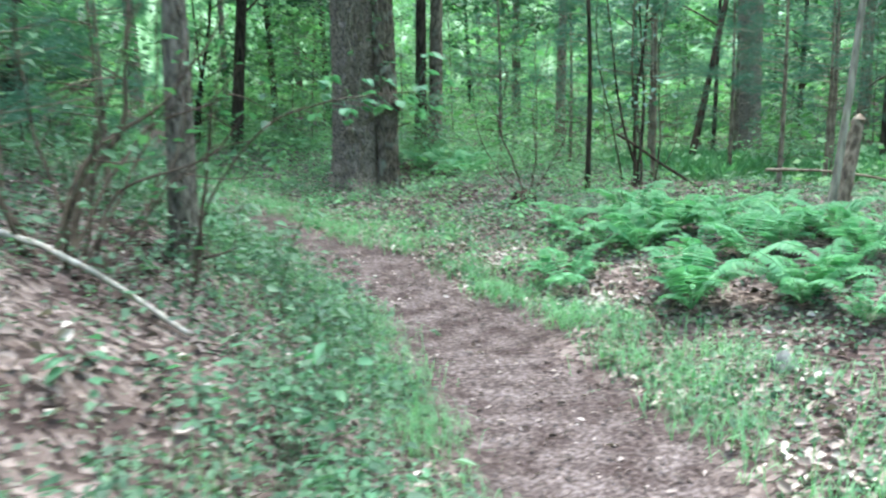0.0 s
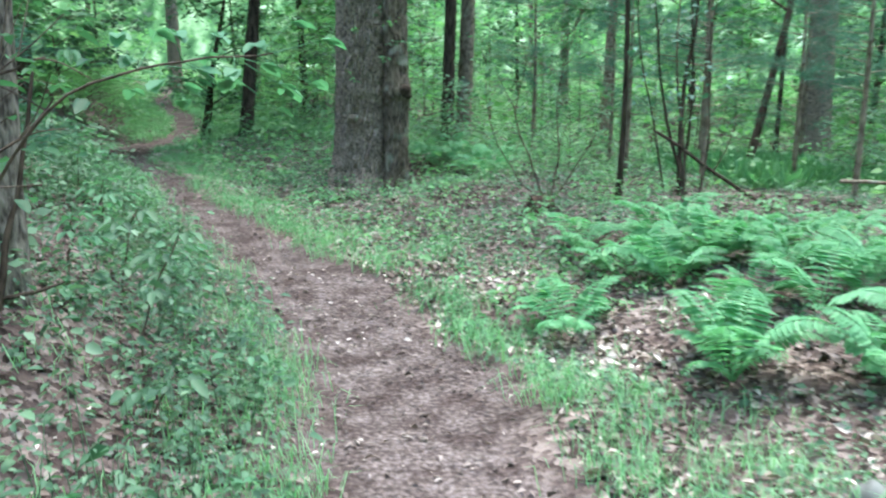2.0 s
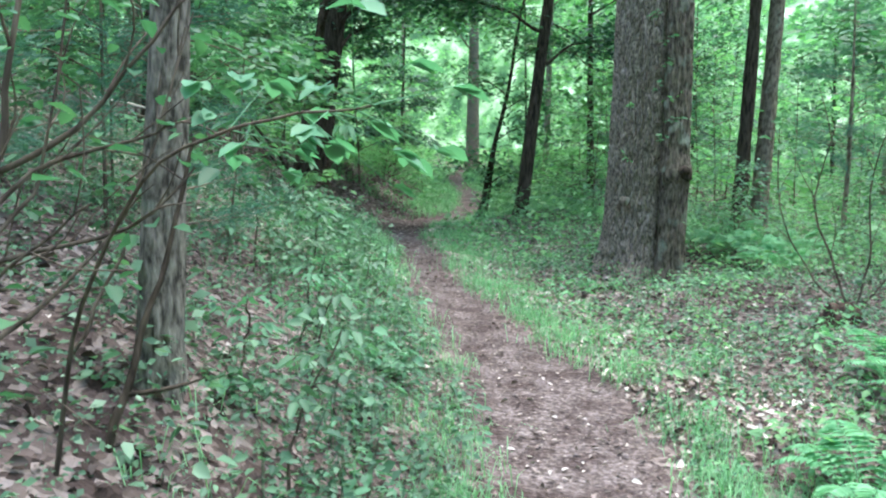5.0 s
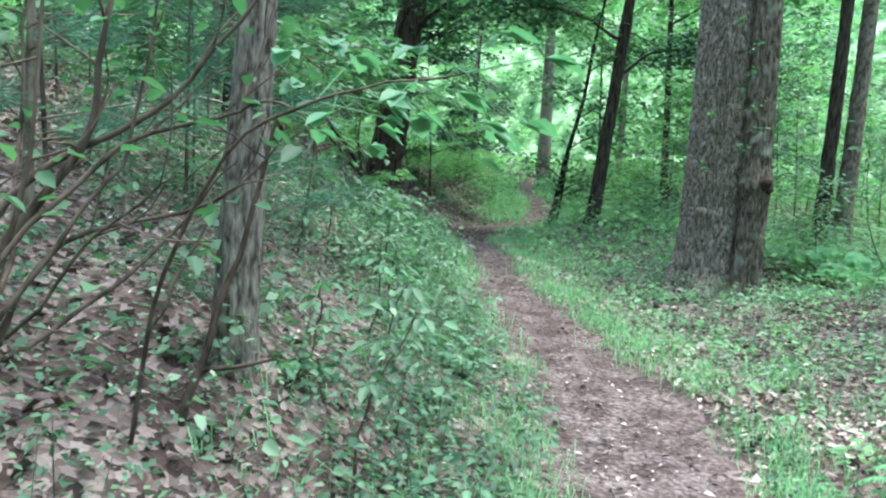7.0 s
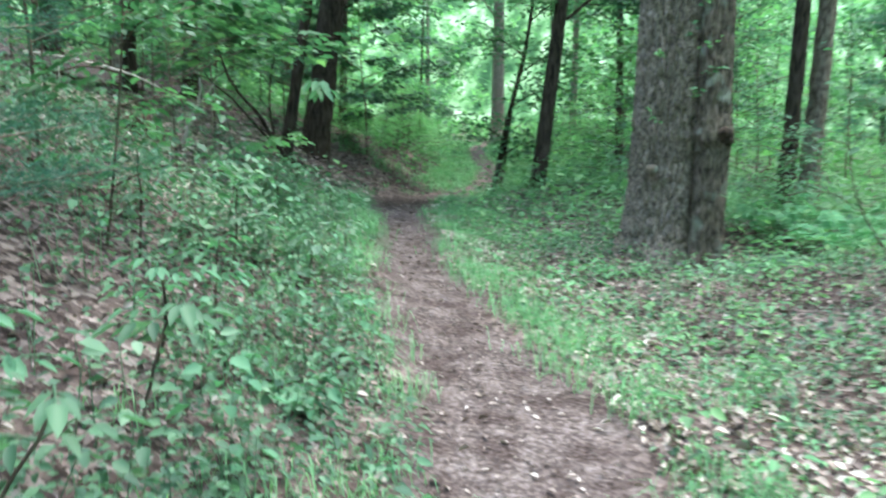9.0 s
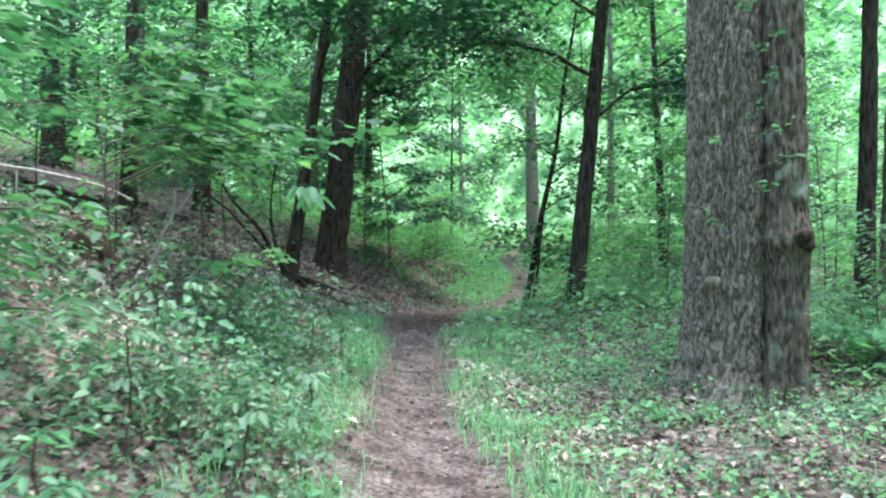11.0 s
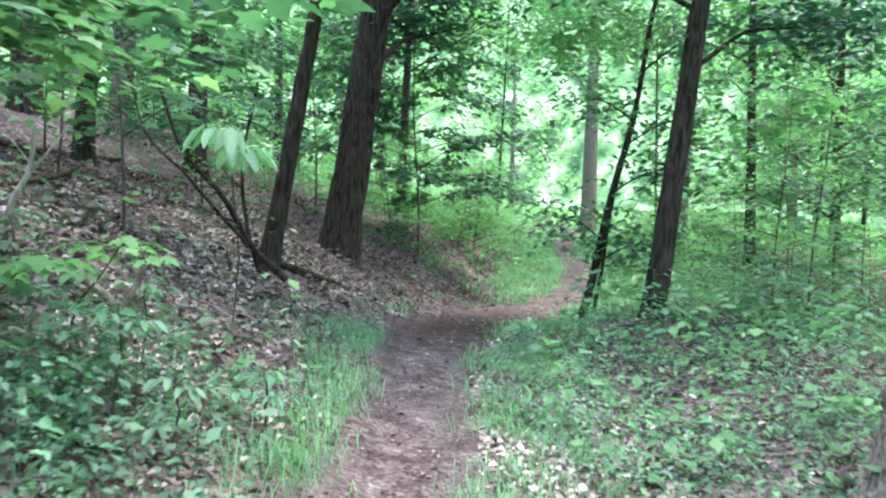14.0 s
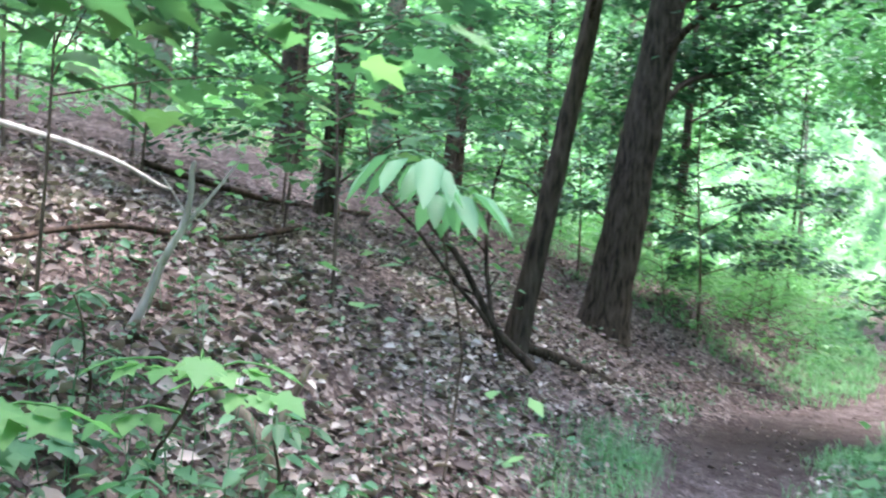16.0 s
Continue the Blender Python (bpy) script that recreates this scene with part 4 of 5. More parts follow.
# ---------------- ferns ----------------
def frond_mesh(length, seed, arch):
    r = np.random.default_rng(seed)
    acc = Acc()
    n = 22
    s = np.linspace(0, 1, n)
    line = np.stack([length * (s * .92), 0 * s + .02 * np.sin(3 * s), length * (arch * np.sin(s * 2.35) * .8)], 1)
    tube(acc, line, np.linspace(.004, .0012, n), 4)
    tan = unit(np.gradient(line, axis=0))
    for i in range(3, n):
        f = i / (n - 1)
        w = length * .24 * math.sin(min(1, (f - .08) * 2.1) * math.pi / 2) * (1 - f) ** .75 * 1.5 + .008
        for sd in (-1, 1):
            d = unit(np.array([tan[i][0] * .35, sd * 1.0, tan[i][2] * .35 - .15]) + r.normal(0, .06, 3))
            leaves(acc, line[i][None], d[None], np.array([[0, 0, 1.0]]), w * r.uniform(.9, 1.1), .3, .04, .15)
            # leaflets that make the pinna's toothed edge
            for q in (.35, .62):
                b = line[i] + d * w * q
                dd = unit(d + np.array([tan[i][0], 0, 0]) * .9)
                leaves(acc, b[None], dd[None], np.array([[0, 0, 1.0]]), w * .2, .5, 0, .05)
    return acc.mesh("frond", FERN)


FRONDS = [frond_mesh(.62, 1, .62), frond_mesh(.5, 2, .5), frond_mesh(.72, 3, .45)]


def fern(x, y, nf, size, seed, label="bright green fern with arching feathery fronds"):
    r = np.random.default_rng(seed)
    t = thing("fern", x, y, float(gz(x, y)) - .01, label, "fern", "ferns beside the path")
    for k in range(nf):
        ob = part("frond", FRONDS[int(r.integers(0, 3))], FERN, t)
        s = size * r.uniform(.75, 1.15)
        ob.matrix_basis = Matrix.LocRotScale((0, 0, 0), Euler((r.uniform(-.25, .25), r.uniform(-.45, .1), k * 6.28 / nf + r.uniform(-.4, .4))), (s, s, s))


FS = [(.95, -6.2), (1.5, -7.1), (1.75, -6.5), (2.1, -7.4), (2.25, -6.5), (2.6, -7.1), (2.75, -6.2), (2.1, -5.4), (2.5, -5.3), (3.0, -6.8), (1.75, -5.6),
      (3.3, -7.3), (3.2, -6.1), (2.0, -4.9), (3.6, -6.7), (2.9, -7.8), (1.55, -5.2), (2.35, -5.9), (3.7, -7.6), (3.9, -6.2), (2.6, -4.8), (1.35, -4.7)]
for i, (x, y) in enumerate(FS):
    fern(x, y, 8 + i % 4, .74 + .14 * math.sin(i * 2.1), 100 + i)
fr = np.random.default_rng(160)
for i in range(20):
    x, y = fr.uniform(1.3, 3.9), fr.uniform(-7.9, -4.6)
    fern(x, y, 6 + i % 3, fr.uniform(.45, .68), 160 + i, "small bright green fern among larger ones")
for i, (x, y) in enumerate(((.75, .45), (1.1, .1), (.95, .95), (1.5, .6), (.5, 1.2), (1.7, 1.3), (1.3, -.5))):
    fern(x, y, 7, .85, 140 + i, "light green fern growing behind the big oak")


def rank_grass():
    """The tall grassy band at the foot of the far trunks."""
    r = np.random.default_rng(84)
    x, y = scatter(2600, 4.2, 12, -1.5, 5.5, r)
    k = r.random(len(x)) < np.exp(-((y - (1.2 + .35 * (x - 6))) / 1.3) ** 2)
    x, y = x[k], y[k]
    m = 14
    n = len(x) * m
    xx, yy = np.repeat(x, m) + r.normal(0, .12, n), np.repeat(y, m) + r.normal(0, .12, n)
    acc = Acc()
    leaves(acc, np.stack([xx, yy, gz(xx, yy)], 1), rand_dirs(n, r, .5, 2.5), rand_dirs(n, r), r.uniform(.2, .45, n), .09, .02, .3)
    tagged(part("tall_grass", acc, GRASS), "band of tall green grass below far trunks", "grass", kind="stuff")


rank_grass()


# ---------------- deadwood, shrubs and single plants ----------------
def stick(name, pts, r0, r1, mat, label, category="branch", n=14, rough=.06, twigs=(), seed=5, ground=False):
    r = np.random.default_rng(seed)
    pts = np.array(pts, float)
    if ground:
        pts[:, 2] += [float(gz(a, b)) for a, b in pts[:, :2]]
    o = pts[0].copy()
    acc = Acc()
    line = resample(pts - o, n, .006, r)
    tube(acc, line, np.linspace(r0, r1, n), 8, rough, r)
    t = tagged(part(name, acc, mat), label, category)
    t.location = o
    for k, (f, e, rr) in enumerate(twigs):
        p = line[int(f * (n - 1))]
        tw = Acc()
        ln = resample([p, p + (np.array(e, float) - o - p) * .5 + r.normal(0, .01, 3), np.array(e, float) - o], 8)
        tube(tw, ln, np.linspace(rr, rr * .4, 8), 6, .05, r)
        part("twig", tw, mat, t)
    return t


def bare_shrub(name, x, y, stems, label, mat=TWIG, seed=9, leafn=0, leafmat=None):
    """A many-stemmed shrub: each stem is a list of points relative to its foot."""
    r = np.random.default_rng(seed)
    z = float(gz(x, y)) - .03
    t = thing(name, x, y, z, label, "shrub")
    ends = []
    for pts, rad in stems:
        acc = Acc()
        line = resample(pts, 14, .008, r)
        tube(acc, line, np.linspace(rad, rad * .3, 14), 7, .05, r)
        for k in (5, 7, 9, 10, 12):
            d = unit(line[k] - line[k - 2] + r.normal(0, .06, 3))
            L = r.uniform(.15, .5)
            e = line[k] + unit(d + r.normal(0, .55, 3)) * L
            tube(acc, resample([line[k], (line[k] + e) / 2 + r.normal(0, .02, 3), e], 6), np.linspace(rad * .35, .002, 6), 4)
            ends += [e, (line[k] + e) / 2]
        part("stem", acc, mat, t)
    if leafn:
        ends = np.array(ends)
        acc = Acc()
        leaves(acc, ends[r.integers(0, len(ends), leafn)] + r.normal(0, .09, (leafn, 3)), rand_dirs(leafn, r, -.5, .2), ups(leafn, r), r.uniform(.05, .1, leafn), .6)
        part("foliage", acc, leafmat or GREEN, t)
    return t


# grey-brown shrub at the near left edge of the path
bx, by = -2.05, -8.1
bz = float(gz(bx, by))
rel = lambda *p: [(a - bx, b - by, c - bz) for a, b, c in p]
bare_shrub("bare_shrub", bx, by, [
    (rel((bx, by, bz), (-2.0, -7.92, 1.15), (-1.80, -7.81, 1.45), (-1.77, -7.77, 1.75), (-1.72, -7.7, 2.3)), .02),
    (rel((bx - .08, by, bz), (-2.02, -7.95, 1.22), (-1.84, -7.83, 1.41), (-1.64, -7.74, 1.54), (-1.46, -7.65, 1.75), (-1.3, -7.55, 1.98)), .015),
    (rel((bx + .1, by + .05, bz), (-1.89, -7.9, 1.07), (-1.66, -7.79, 1.2), (-1.41, -7.69, 1.3), (-1.28, -7.62, 1.44)), .011),
    (rel((bx, by - .1, bz), (-1.85, -7.95, 1.2), (-1.66, -7.76, 1.43), (-1.38, -7.65, 1.52), (-1.3, -7.61, 1.58)), .011),
    (rel((bx + .04, by, bz), (-1.75, -7.85, 1.25), (-1.66, -7.76, 1.5), (-1.62, -7.7, 2.1)), .009),
    (rel((bx - .1, by - .1, bz), (-2.3, -8.3, 1.3), (-2.45, -8.4, 1.8), (-2.5, -8.5, 2.4)), .015),
    (rel((bx - .1, by, bz), (-2.45, -8.05, 1.25), (-2.8, -8.1, 1.55), (-3.2, -8.1, 1.9)), .013),
    (rel((bx + .05, by, bz), (-1.95, -8.0, 1.0), (-1.9, -7.9, 1.6), (-1.95, -7.85, 2.3)), .012),
    (rel((bx, by + .1, bz), (-2.15, -7.8, 1.1), (-2.3, -7.6, 1.6), (-2.35, -7.5, 2.3)), .012),
    (rel((bx + .08, by + .1, bz), (-1.8, -7.7, 1.0), (-1.6, -7.45, 1.35), (-1.5, -7.3, 1.9)), .01),
    (rel((bx + .1, by - .05, bz), (-1.8, -8.1, .9), (-1.6, -8.05, 1.15), (-1.35, -8.0, 1.35)), .009),
    (rel((bx, by - .1, bz), (-1.95, -8.35, 1.1), (-1.75, -8.5, 1.5), (-1.55, -8.55, 1.95)), .012),
], "bare grey-brown shrub with many crossing stems beside the path", seed=91, leafn=190)

bare_shrub("thin_shrub", 3.07, -2.25, [
    ([(0, 0, 0), (.03, .1, 1.0), (.15, .15, 1.9), (.3, .3, 3.2)], .03), ([(.05, 0, 0), (-.15, .05, .7), (-.3, .1, 1.6), (-.45, .1, 2.8)], .022),
    ([(-.05, 0, 0), (.1, .1, .9), (.05, .1, 2.0), (0, .2, 3.0)], .02), ([(-.2, 0, 0), (-.35, 0, .8), (-.5, .1, 1.7), (-.5, .1, 2.4)], .014)],
    "clump of thin dark upright stems", DARKBARK, 92, 260, NEEDLE)
bare_shrub("thin_shrub", 1.55, -2.6, [
    ([(0, 0, 0), (-.15, 0, .4), (-.3, .05, .9), (-.2, 0, 1.5)], .012), ([(0, 0, 0), (.12, 0, .5), (.1, .05, 1.1), (.3, 0, 1.9)], .011),
    ([(0, 0, 0), (.25, 0, .35), (.5, .05, .8), (.55, .1, 1.4)], .009), ([(0, 0, 0), (-.3, 0, .3), (-.55, .05, .8), (-.6, .1, 1.5)], .009)],
    "sparse leggy shrub with a few leaves", TWIG, 93, 140, GREEN)
bare_shrub("thin_shrub", 2.55, -3.6, [
    ([(0, 0, 0), (.0, 0, .6), (-.08, .05, 1.3), (-.1, 0, 2.2)], .016), ([(.1, 0, 0), (.2, 0, .7), (.2, .05, 1.5), (.35, 0, 2.4)], .012)],
    "sparse upright brown shrub", TWIG, 94, 120, NEEDLE)
bare_shrub("bank_shrub", -5.5, 2.1, [
    ([(.15, .25, 0), (-.05, .05, .25), (-.25, -.2, .75), (-.5, -.45, 1.2), (-.75, -.5, 1.9)], .036), ([(0, .1, 0), (-.15, .05, .5), (-.2, 0, 1.1), (-.1, .1, 1.8)], .026),
    ([(-.1, 0, .3), (-.5, -.3, .9), (-.9, -.4, 1.3), (-1.2, -.4, 2.0)], .018)],
    "dark crooked many-stemmed shrub on the leafy bank", DARKBARK, 95, 260, GREEN)

stick("leaning_stick", [(-1.56, -7.72, .48), (-1.53, -7.6, .8), (-1.5, -7.48, 1.1), (-1.44, -7.36, 1.5)], .016, .006, DARKBARK, "thin dark broken stick standing in the litter", twigs=((.3, (-1.35, -7.5, .72), .01),))
stick("leaning_stick", [(-1.95, -7.55, .62), (-1.85, -7.45, .85), (-1.75, -7.3, 1.15)], .01, .005, TWIG, "thin brown stick leaning in the litter", seed=6)
stick("fallen_stick", [(-2.35, -8.2, .06), (-1.95, -8.32, .08), (-1.48, -8.45, .03)], .018, .012, DEADWOOD, "pale barkless fallen stick on the ground", ground=True)
stick("leaning_branch", [(2.5, -3.0, .95), (3.05, -3.2, .55), (3.7, -3.5, .12)], .014, .02, DARKBARK, "dark dead branch slanting down to the ground", twigs=((.5, (3.3, -2.9, .95), .008),))
stick("broken_snag", [(4.15, -4.75, .1), (4.2, -4.72, .45), (4.3, -4.66, .85), (4.36, -4.62, 1.12)], .085, .06, GREYBARK, "grey broken snag standing behind a pale sapling", "snag", rough=.12, seed=15)
stick("fallen_branch", [(4.0, -3.6, .35), (4.9, -3.9, .3), (6.2, -4.3, .12)], .018, .01, GREYBARK, "grey fallen branch beyond the ferns", ground=True)
stick("dead_sapling", [(-5.03, -.98, 1.0), (-4.97, -.92, 1.29), (-4.88, -.85, 1.58), (-4.85, -.83, 1.8)], .023, .01, DEADWOOD, "pale dead forked sapling on the bank", "sapling", twigs=((.66, (-4.72, -.71, 1.82), .009), (.7, (-4.98, -.9, 1.75), .005)))
stick("pale_branch", [(-6.6, -1.3, 2.06), (-6.18, -1.07, 1.99), (-5.81, -.74, 1.88), (-5.56, -.52, 1.73)], .02, .008, DEADWOOD, "long pale bare branch lying over the bank", twigs=((.3, (-6.3, -1.2, 1.3), .01),))
stick("fallen_log", [(-5.67, -1.2, .05), (-6.1, -.5, .07), (-6.7, .5, .05), (-7.5, 1.85, .06)], .012, .026, ROTWOOD, "dark fallen branch half sunk in leaves", ground=True, twigs=())
stick("fallen_log", [(-8.6, 1.0, .07), (-9.0, 2.6, .07), (-9.7, 4.7, .06)], .03, .035, ROTWOOD, "dark fallen log across the bank", ground=True, seed=7)
stick("curved_root", [(-5.9, 2.4, .02), (-5.75, 2.75, .06), (-5.72, 3.3, .05), (-5.6, 3.9, .03)], .035, .05, DARKBARK, "dark curved root on the leafy bank", "root", ground=True, seed=8)
stick("fallen_twig", [(-5.6, 8.2, .03), (-5.9, 7.0, .05), (-5.85, 5.6, .04)], .012, .006, TWIG, "thin brown fallen twig beside the path", ground=True, seed=12)
stick("broken_stub", [(-4.02, -.95, .6), (-4.05, -.99, .82), (-4.12, -1.05, .95), (-4.2, -1.12, 1.04)], .035, .018, GREYBARK, "gnarled grey broken stub with short dead forks", "stub", twigs=((.4, (-3.98, -.9, 1.12), .022), (.8, (-4.3, -1.0, 1.1), .01)), seed=14)


def stump(name, x, y, rad, hgt, label, seed):
    r = np.random.default_rng(seed)
    acc = Acc()
    n, m = 22, 9
    v = []
    for i in range(m):
        f = i / (m - 1)
        for j in range(n):
            a = 2 * math.pi * j / n
            rr = rad * (1.35 - .45 * f) * (1 + .22 * noise.noise((math.cos(a) * 2 + seed, math.sin(a) * 2, f * 2)))
            top = hgt * (.65 + .5 * noise.noise((math.cos(a) * 1.5, math.sin(a) * 1.5 + seed, 0)))
            v.append((rr * math.cos(a), rr * math.sin(a), f * top - .05))
    for j in range(n):
        a = 2 * math.pi * j / n
        v.append((rad * .5 * math.cos(a), rad * .5 * math.sin(a), hgt * .2))
    f = [(i * n + j, i * n + (j + 1) % n, (i + 1) * n + (j + 1) % n, (i + 1) * n + j) for i in range(m) for j in range(n)]
    acc.add(v, f)
    acc.add([(rad * .5 * math.cos(2 * math.pi * j / n), rad * .5 * math.sin(2 * math.pi * j / n), hgt * .2) for j in range(n)] + [(0, 0, hgt * .12)], [(j, (j + 1) % n, n) for j in range(n)])
    t = tagged(part(name, acc, ROTWOOD), label, "stump")
    t.location = (x, y, float(gz(x, y)))


stump("rotten_stump", 1.42, -3.0, .15, .26, "small dark rotten stump in the undergrowth", 1)
stump("rotten_stump", -5.75, .4, .1, .12, "black rotten stump sunk in fallen leaves", 2)
stump("rotten_stump", -7.2, 5.0, .13, .2, "dark mossy stump behind leaning trees", 3)
stump("rotten_stump", -4.75, -2.0, .16, .3, "dark rotten stump among low plants", 4)


def rock(x, y, s, label, seed, mat):
    me = bmesh.new()
    bmesh.ops.create_icosphere(me, subdivisions=3, radius=1)
    for q in me.verts:
        k = 1 + .35 * noise.noise(q.co * 1.3 + Vector((seed, 0, 0))) + .08 * noise.noise(q.co * 5)
        q.co = Vector((q.co.x * s[0], q.co.y * s[1], q.co.z * s[2])) * k
    d = bpy.data.meshes.new("rock")
    me.to_mesh(d)
    me.free()
    d.materials.append(mat)
    for p in d.polygons:
        p.use_smooth = True
    ob = tagged(new("rock", d), label, "rock")
    ob.location = (x, y, float(gz(x, y)) + s[2] * .35)


ROCK = bark_material("grey stone", (.1, .1, .095), (.26, .26, .25), 8, .4)
rock(1.48, -8.25, (.07, .065, .075), "small pale grey stone among low plants", 1, ROCK)
rock(-7.05, 4.96, (.07, .06, .06), "small whitish stone on a stump's moss", 2, DEADWOOD)


# hickory seedling with large pale leaflets
def compound_sapling(x, y, top, label, mat, leaf, fans, seed, lobed=False, hang=.38):
    r = np.random.default_rng(seed)
    z = float(gz(x, y)) - .02
    t = thing("seedling", x, y, z, label, "seedling")
    st = Acc()
    line = resample([(0, 0, 0), (.03, .02, (top[2] - z) * .5), (top[0] - x, top[1] - y, top[2] - z)], 12, .006, r)
    tube(st, line, np.linspace(.007, .003, 12), 6, .04, r)
    part("stem", st, TWIG, t)
    for az, L, k, fr in fans:
        b = line[int(fr * 11)]
        d = np.array([math.cos(az), math.sin(az), .12])
        e = b + d * L
        lf = Acc()
        tube(lf, resample([b, (b + e) / 2 + [0, 0, .02], e], 5), np.linspace(.003, .002, 5), 4)
        for q in range(k):
            a = az + (q - (k - 1) / 2) * .62
            (lobed_leaves if lobed else leaves)(lf, (e - d * .05 * (abs(q - (k - 1) / 2)))[None], np.array([[math.cos(a), math.sin(a), r.uniform(-.12, .12) - hang]]), ups(1, r, .15), leaf * (1.1 - .12 * abs(q - (k - 1) / 2)), *(() if lobed else (.44, .08, .18)))
        part("leaf_fan", lf, mat, t)
    return t


compound_sapling(-4.25, .1, (-3.4, -1.02, 1.74), "slender seedling with large pale drooping leaflets", PALE, .165,
                 ((-.9, .06, 7, 1.0), (-2.0, .12, 5, 1.0), (.4, .1, 5, .97), (2.2, .1, 3, .95)), 201, hang=.75)
compound_sapling(-3.75, -1.6, (-3.42, -1.66, 1.25), "low maple seedling with light green leaves", YELLOW, .075,
                 ((-.6, .16, 5, 1.0), (1.0, .14, 5, .98), (-2.2, .18, 5, .95), (2.6, .2, 5, .9), (-1.3, .2, 5, .8), (.3, .22, 5, .82)), 202, lobed=True)
compound_sapling(-3.9, -2.05, (-3.6, -1.95, 1.08), "low seedling with light green leaves", PALE, .075,
                 ((-.6, .16, 5, 1.0), (1.0, .14, 5, .98), (-2.2, .18, 5, .95), (2.6, .2, 5, .9), (-1.3, .2, 5, .8)), 203, lobed=True)
compound_sapling(-3.56, -2.25, (-3.4, -2.08, 1.2), "low maple seedling with broad light green leaves", YELLOW, .1,
                 ((-.6, .12, 5, 1.0), (1.0, .14, 5, .98), (-2.2, .15, 5, .95), (2.6, .16, 5, .9), (-1.3, .17, 5, .84)), 207, lobed=True)
compound_sapling(-1.15, -7.3, (-.98, -7.2, .85), "seedling with broad soft green leaves", HERB, .075,
                 ((-.8, .1, 5, 1.0), (1.0, .14, 5, .9), (-2.2, .14, 5, .85), (2.6, .14, 5, .8), (-1.4, .16, 5, .7)), 204)
compound_sapling(-1.0, -7.85, (-.9, -7.75, .42), "seedling with broad soft green leaves", HERB, .1,
                 ((-.8, .1, 5, 1.0), (1.0, .12, 5, .9), (-2.2, .12, 5, .85), (2.6, .12, 5, .8)), 205)
compound_sapling(-1.5, -6.3, (-1.42, -6.2, .78), "seedling with broad soft green leaves", HERB, .1,
                 ((-.8, .1, 5, 1.0), (1.0, .14, 5, .9), (-2.2, .14, 5, .85), (2.6, .14, 5, .8)), 206)

for i, (sx, sy, sh) in enumerate(((-2.35, -4.4, .5), (-1.95, -5.2, .42), (-2.75, -3.75, .5), (-2.1, -4.0, .36), (-1.75, -5.9, .4), (-3.0, -3.1, .42), (-2.5, -5.0, .55), (-1.6, -6.8, .35), (-3.2, -2.4, .4), (-2.2, -3.3, .3), (-3.35, -1.75, .45), (-2.95, -1.9, .36), (-3.7, -1.25, .4), (-3.1, -1.2, .3), (-4.1, -1.6, .42))):
    sz = float(gz(sx, sy)) + sh
    compound_sapling(sx, sy, (sx + .08, sy - .06, sz), "small seedling with broad soft green leaves", (HERB, PALE, LOW)[i % 3], .07,
                     tuple((k * 1.3 + i, .09 + .03 * (k % 3), 3 + k % 3, 1.0 - .09 * k) for k in range(6)), 240 + i)
sapling("maple_sapling", -5.1, -1.3, 1.7, 13, 1.7, .118, MAPLE, "maple sapling with layered green lobed leaves", 215, low=.45, lobed=True, per=.46, aim=.3)
sapling("maple_sapling", -3.75, -2.85, 1.35, 12, 1.9, .108, MAPLE, "maple sapling with layered bright lobed leaves", 210, low=.5, lobed=True, per=.36, aim=1.05)
sapling("maple_sapling", -5.6, .6, 2.8, 14, 1.3, .1, GREEN, "maple sapling with layered green lobed leaves", 211, low=.25, lobed=True, per=.6)
sapling("leafy_sapling", -3.3, -5.3, 2.0, 12, .9, .09, GREEN, "young green sapling on the bank edge", 213, low=.3, per=.8, near=True)
sapling("leafy_sapling", -3.5, -6.3, 3.6, 20, 1.1, .065, YELLOW, "leafy young sapling rising from the bank", 217, low=.5, per=.5, near=True)
sapling("leafy_sapling", -2.75, -4.9, 1.5, 10, .7, .08, GREEN, "young green sapling on the bank edge", 214, low=.2, per=.8, near=True)



def arching_spray():
    """A thin arching stem whose tip carries broad pale leaves over the path edge."""
    r = np.random.default_rng(231)
    x, y = -1.55, -7.95
    z = float(gz(x, y)) - .02
    t = thing("arching_sapling", x, y, z, "thin arching sapling with broad pale leaves at its tip", "sapling")
    line = resample([(0, 0, 0), (.12, -.02, .5), (.45, -.15, .88), (.8, -.3, 1.0), (1.12, -.45, 1.02)], 20, .004, r)
    st = Acc()
    tube(st, line, np.linspace(.008, .002, 20), 6)
    part("stem", st, TWIG, t)
    for k in range(12, 20):
        for s in (-1, 1, 1.6):
            a = -.4 + s * r.uniform(.5, 1.3)
            L = r.uniform(.05, .2)
            b = line[k]
            e = b + np.array([math.cos(a), math.sin(a), r.uniform(-.9, .9)]) * L
            lf = Acc()
            tube(lf, resample([b, (b + e) / 2, e], 4), np.linspace(.002, .001, 4), 4)
            m = 3
            d = np.stack([[math.cos(a + q), math.sin(a + q), r.uniform(-.5, 0)] for q in r.uniform(-.8, .8, m)])
            leaves(lf, np.repeat(e[None], m, 0), d, ups(m, r, .3), r.uniform(.045, .085, m), .66, .08, .15)
            part("sprig", lf, PALE, t)


arching_spray()


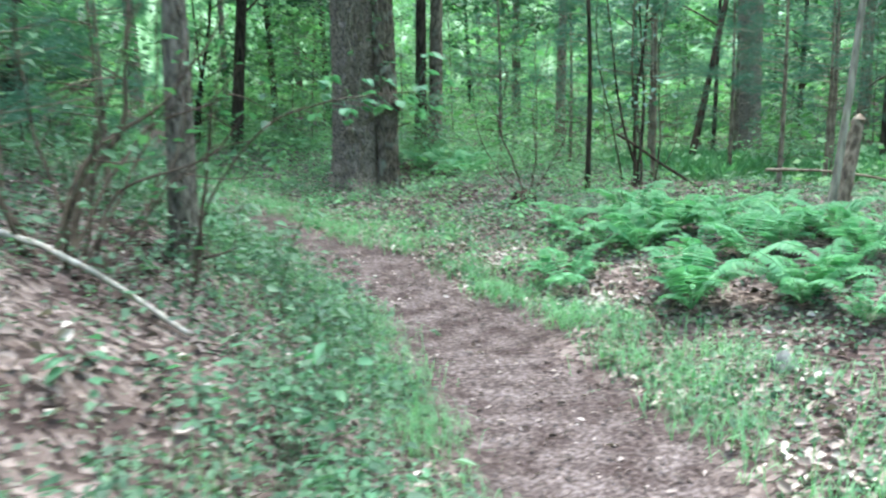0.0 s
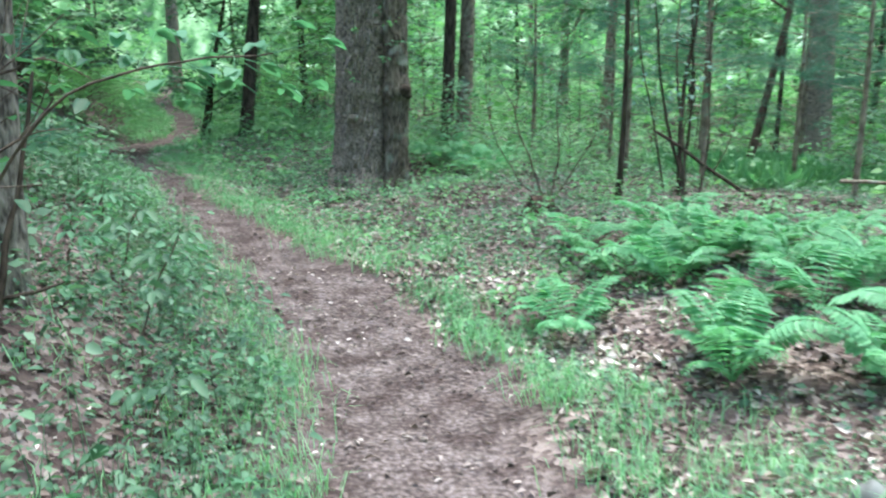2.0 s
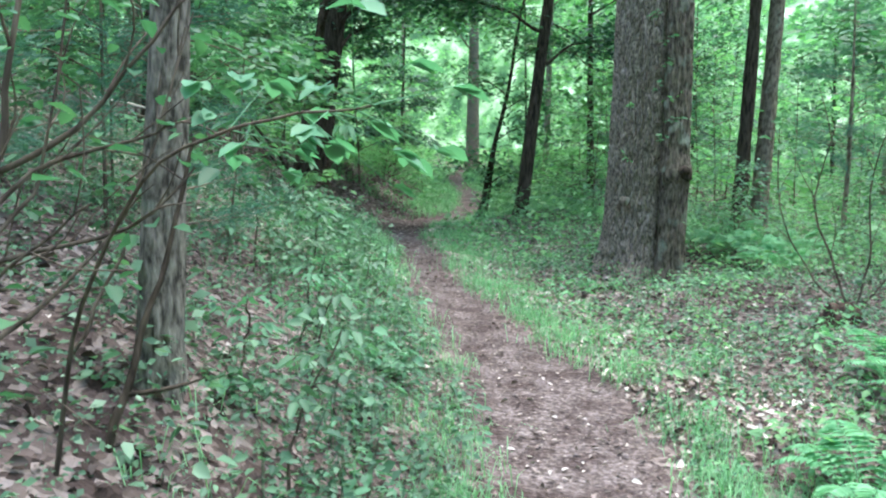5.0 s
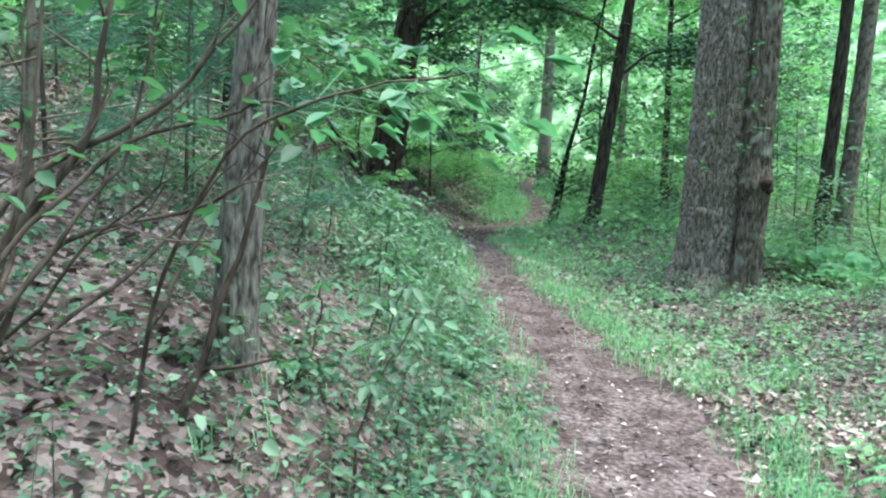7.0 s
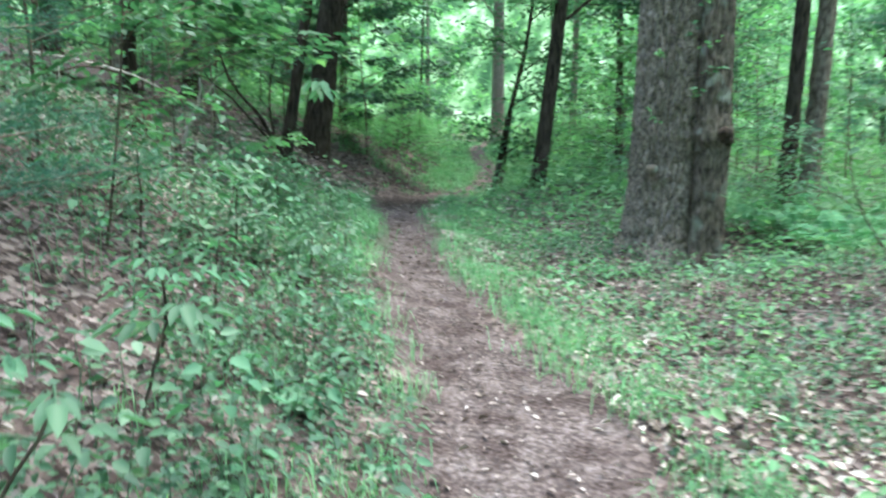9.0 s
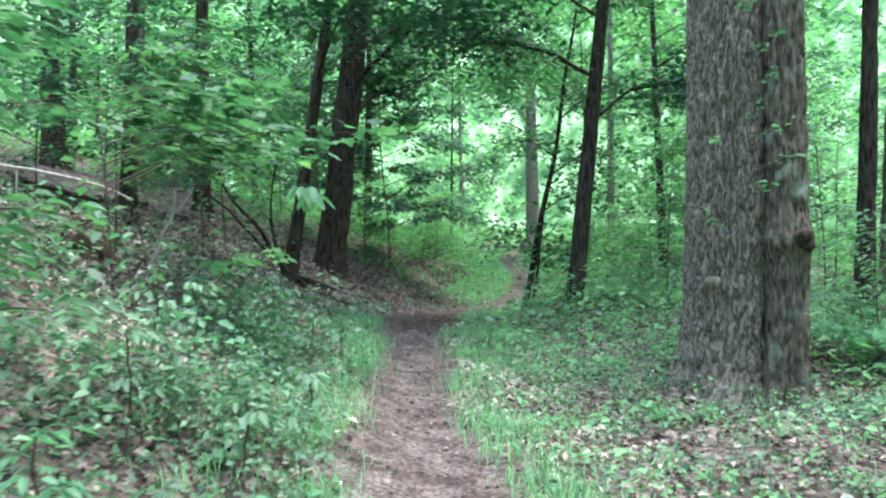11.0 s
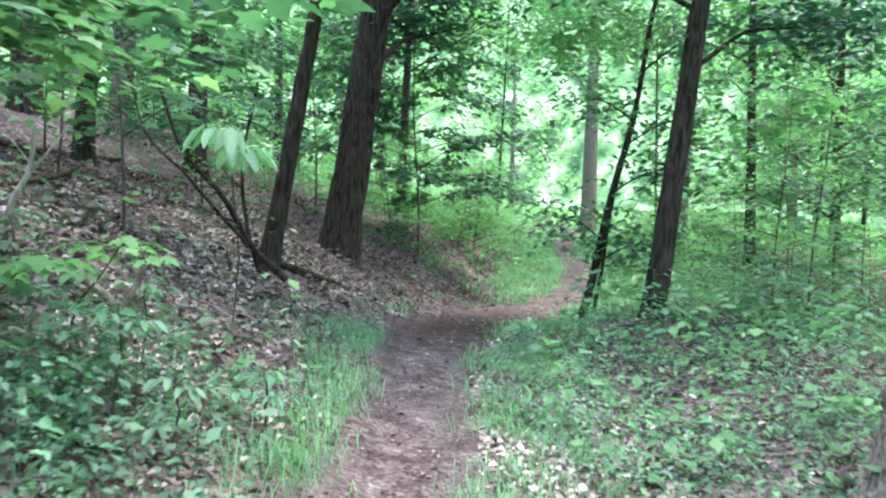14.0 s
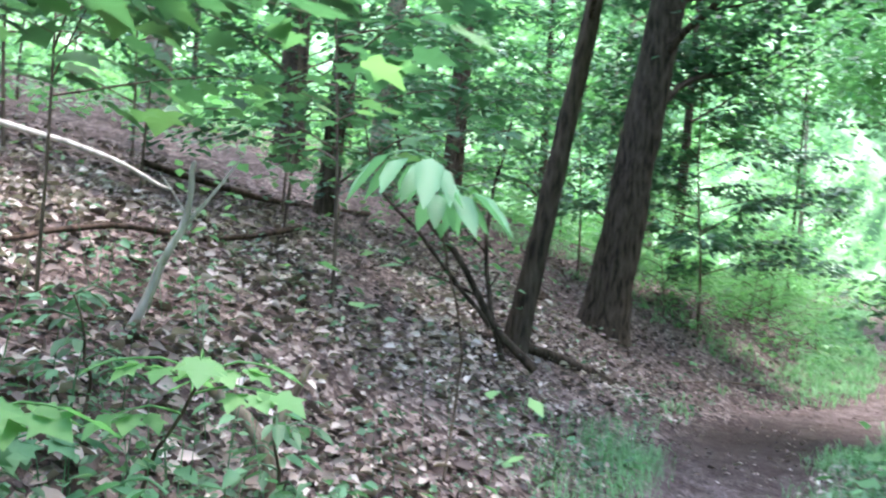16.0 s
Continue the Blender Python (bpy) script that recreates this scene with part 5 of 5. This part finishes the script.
# white pine saplings with soft needle tufts
def pine(x, y, height, label, seed, tufts, low=.15, reach=.9):
    r = np.random.default_rng(seed)
    t = thing("pine_sapling", x, y, float(gz(x, y)) - .03, label, "pine", "pine saplings")
    st = Acc()
    h = np.linspace(0, height, 10)
    tube(st, np.stack([.03 * np.sin(h), .02 * h, h], 1), np.linspace(.012 + .007 * height, .005, 10), 7)
    P = []
    for k in range(tufts):
        f = r.uniform(low, 1)
        az = r.uniform(0, 6.28)
        L = reach * (1.1 - .8 * f) * r.uniform(.5, 1.1)
        p = np.array([0, .02 * f * height, f * height])
        e = p + np.array([math.cos(az), math.sin(az), .15]) * L
        b = resample([p, (p + e) / 2, e], 5)
        tube(st, b, np.linspace(.006, .002, 5), 4)
        P += [b[2], b[3], b[4]]
    part("stem", st, GREYBARK, t)
    P = np.array(P)
    m = 60
    n = len(P) * m
    acc = Acc()
    small_leaves(acc, np.repeat(P, m, 0) + r.normal(0, .03, (n, 3)), rand_dirs(n, r, -.5, 1.2), rand_dirs(n, r), r.uniform(.07, .13, n), .035)
    part("needles", acc, NEEDLE, t)


pine(4.4, .6, 4.6, "soft blue-green white pine sapling", 221, 60, reach=1.3)
pine(6.6, 2.0, 5.0, "soft blue-green white pine sapling", 222, 60, reach=1.4)
pine(-2.6, -7.3, 2.2, "small white pine with soft needle tufts", 223, 26, reach=.8)
pine(5.7, 3.6, 4.4, "soft blue-green white pine sapling", 226, 50, reach=1.3)
pine(7.7, .8, 4.2, "soft blue-green white pine sapling", 227, 46, reach=1.3)
pine(3.4, 1.6, 3.6, "soft blue-green white pine sapling", 224, 46, reach=1.1)
pine(3.0, -.5, 3.2, "soft blue-green white pine sapling", 228, 44, reach=1.1, low=.3)
pine(6.1, -1.5, 3.6, "soft blue-green white pine sapling", 229, 46, reach=1.2, low=.3)
pine(2.5, 3.0, 4.2, "soft blue-green white pine sapling", 230, 50, reach=1.2, low=.25)
for i, (x, y, h) in enumerate(((3.7, -1.2, 3.4), (5.3, -.3, 4.0), (4.7, -2.7, 3.5), (6.7, -.7, 4.2), (8.2, -1.8, 4.4))):
    pine(x, y, h, "soft blue-green white pine sapling", 232 + i, 46, low=.33, reach=1.2)
pine(-2.3, -6.2, 1.9, "small white pine with soft needle tufts", 225, 22, reach=.8)
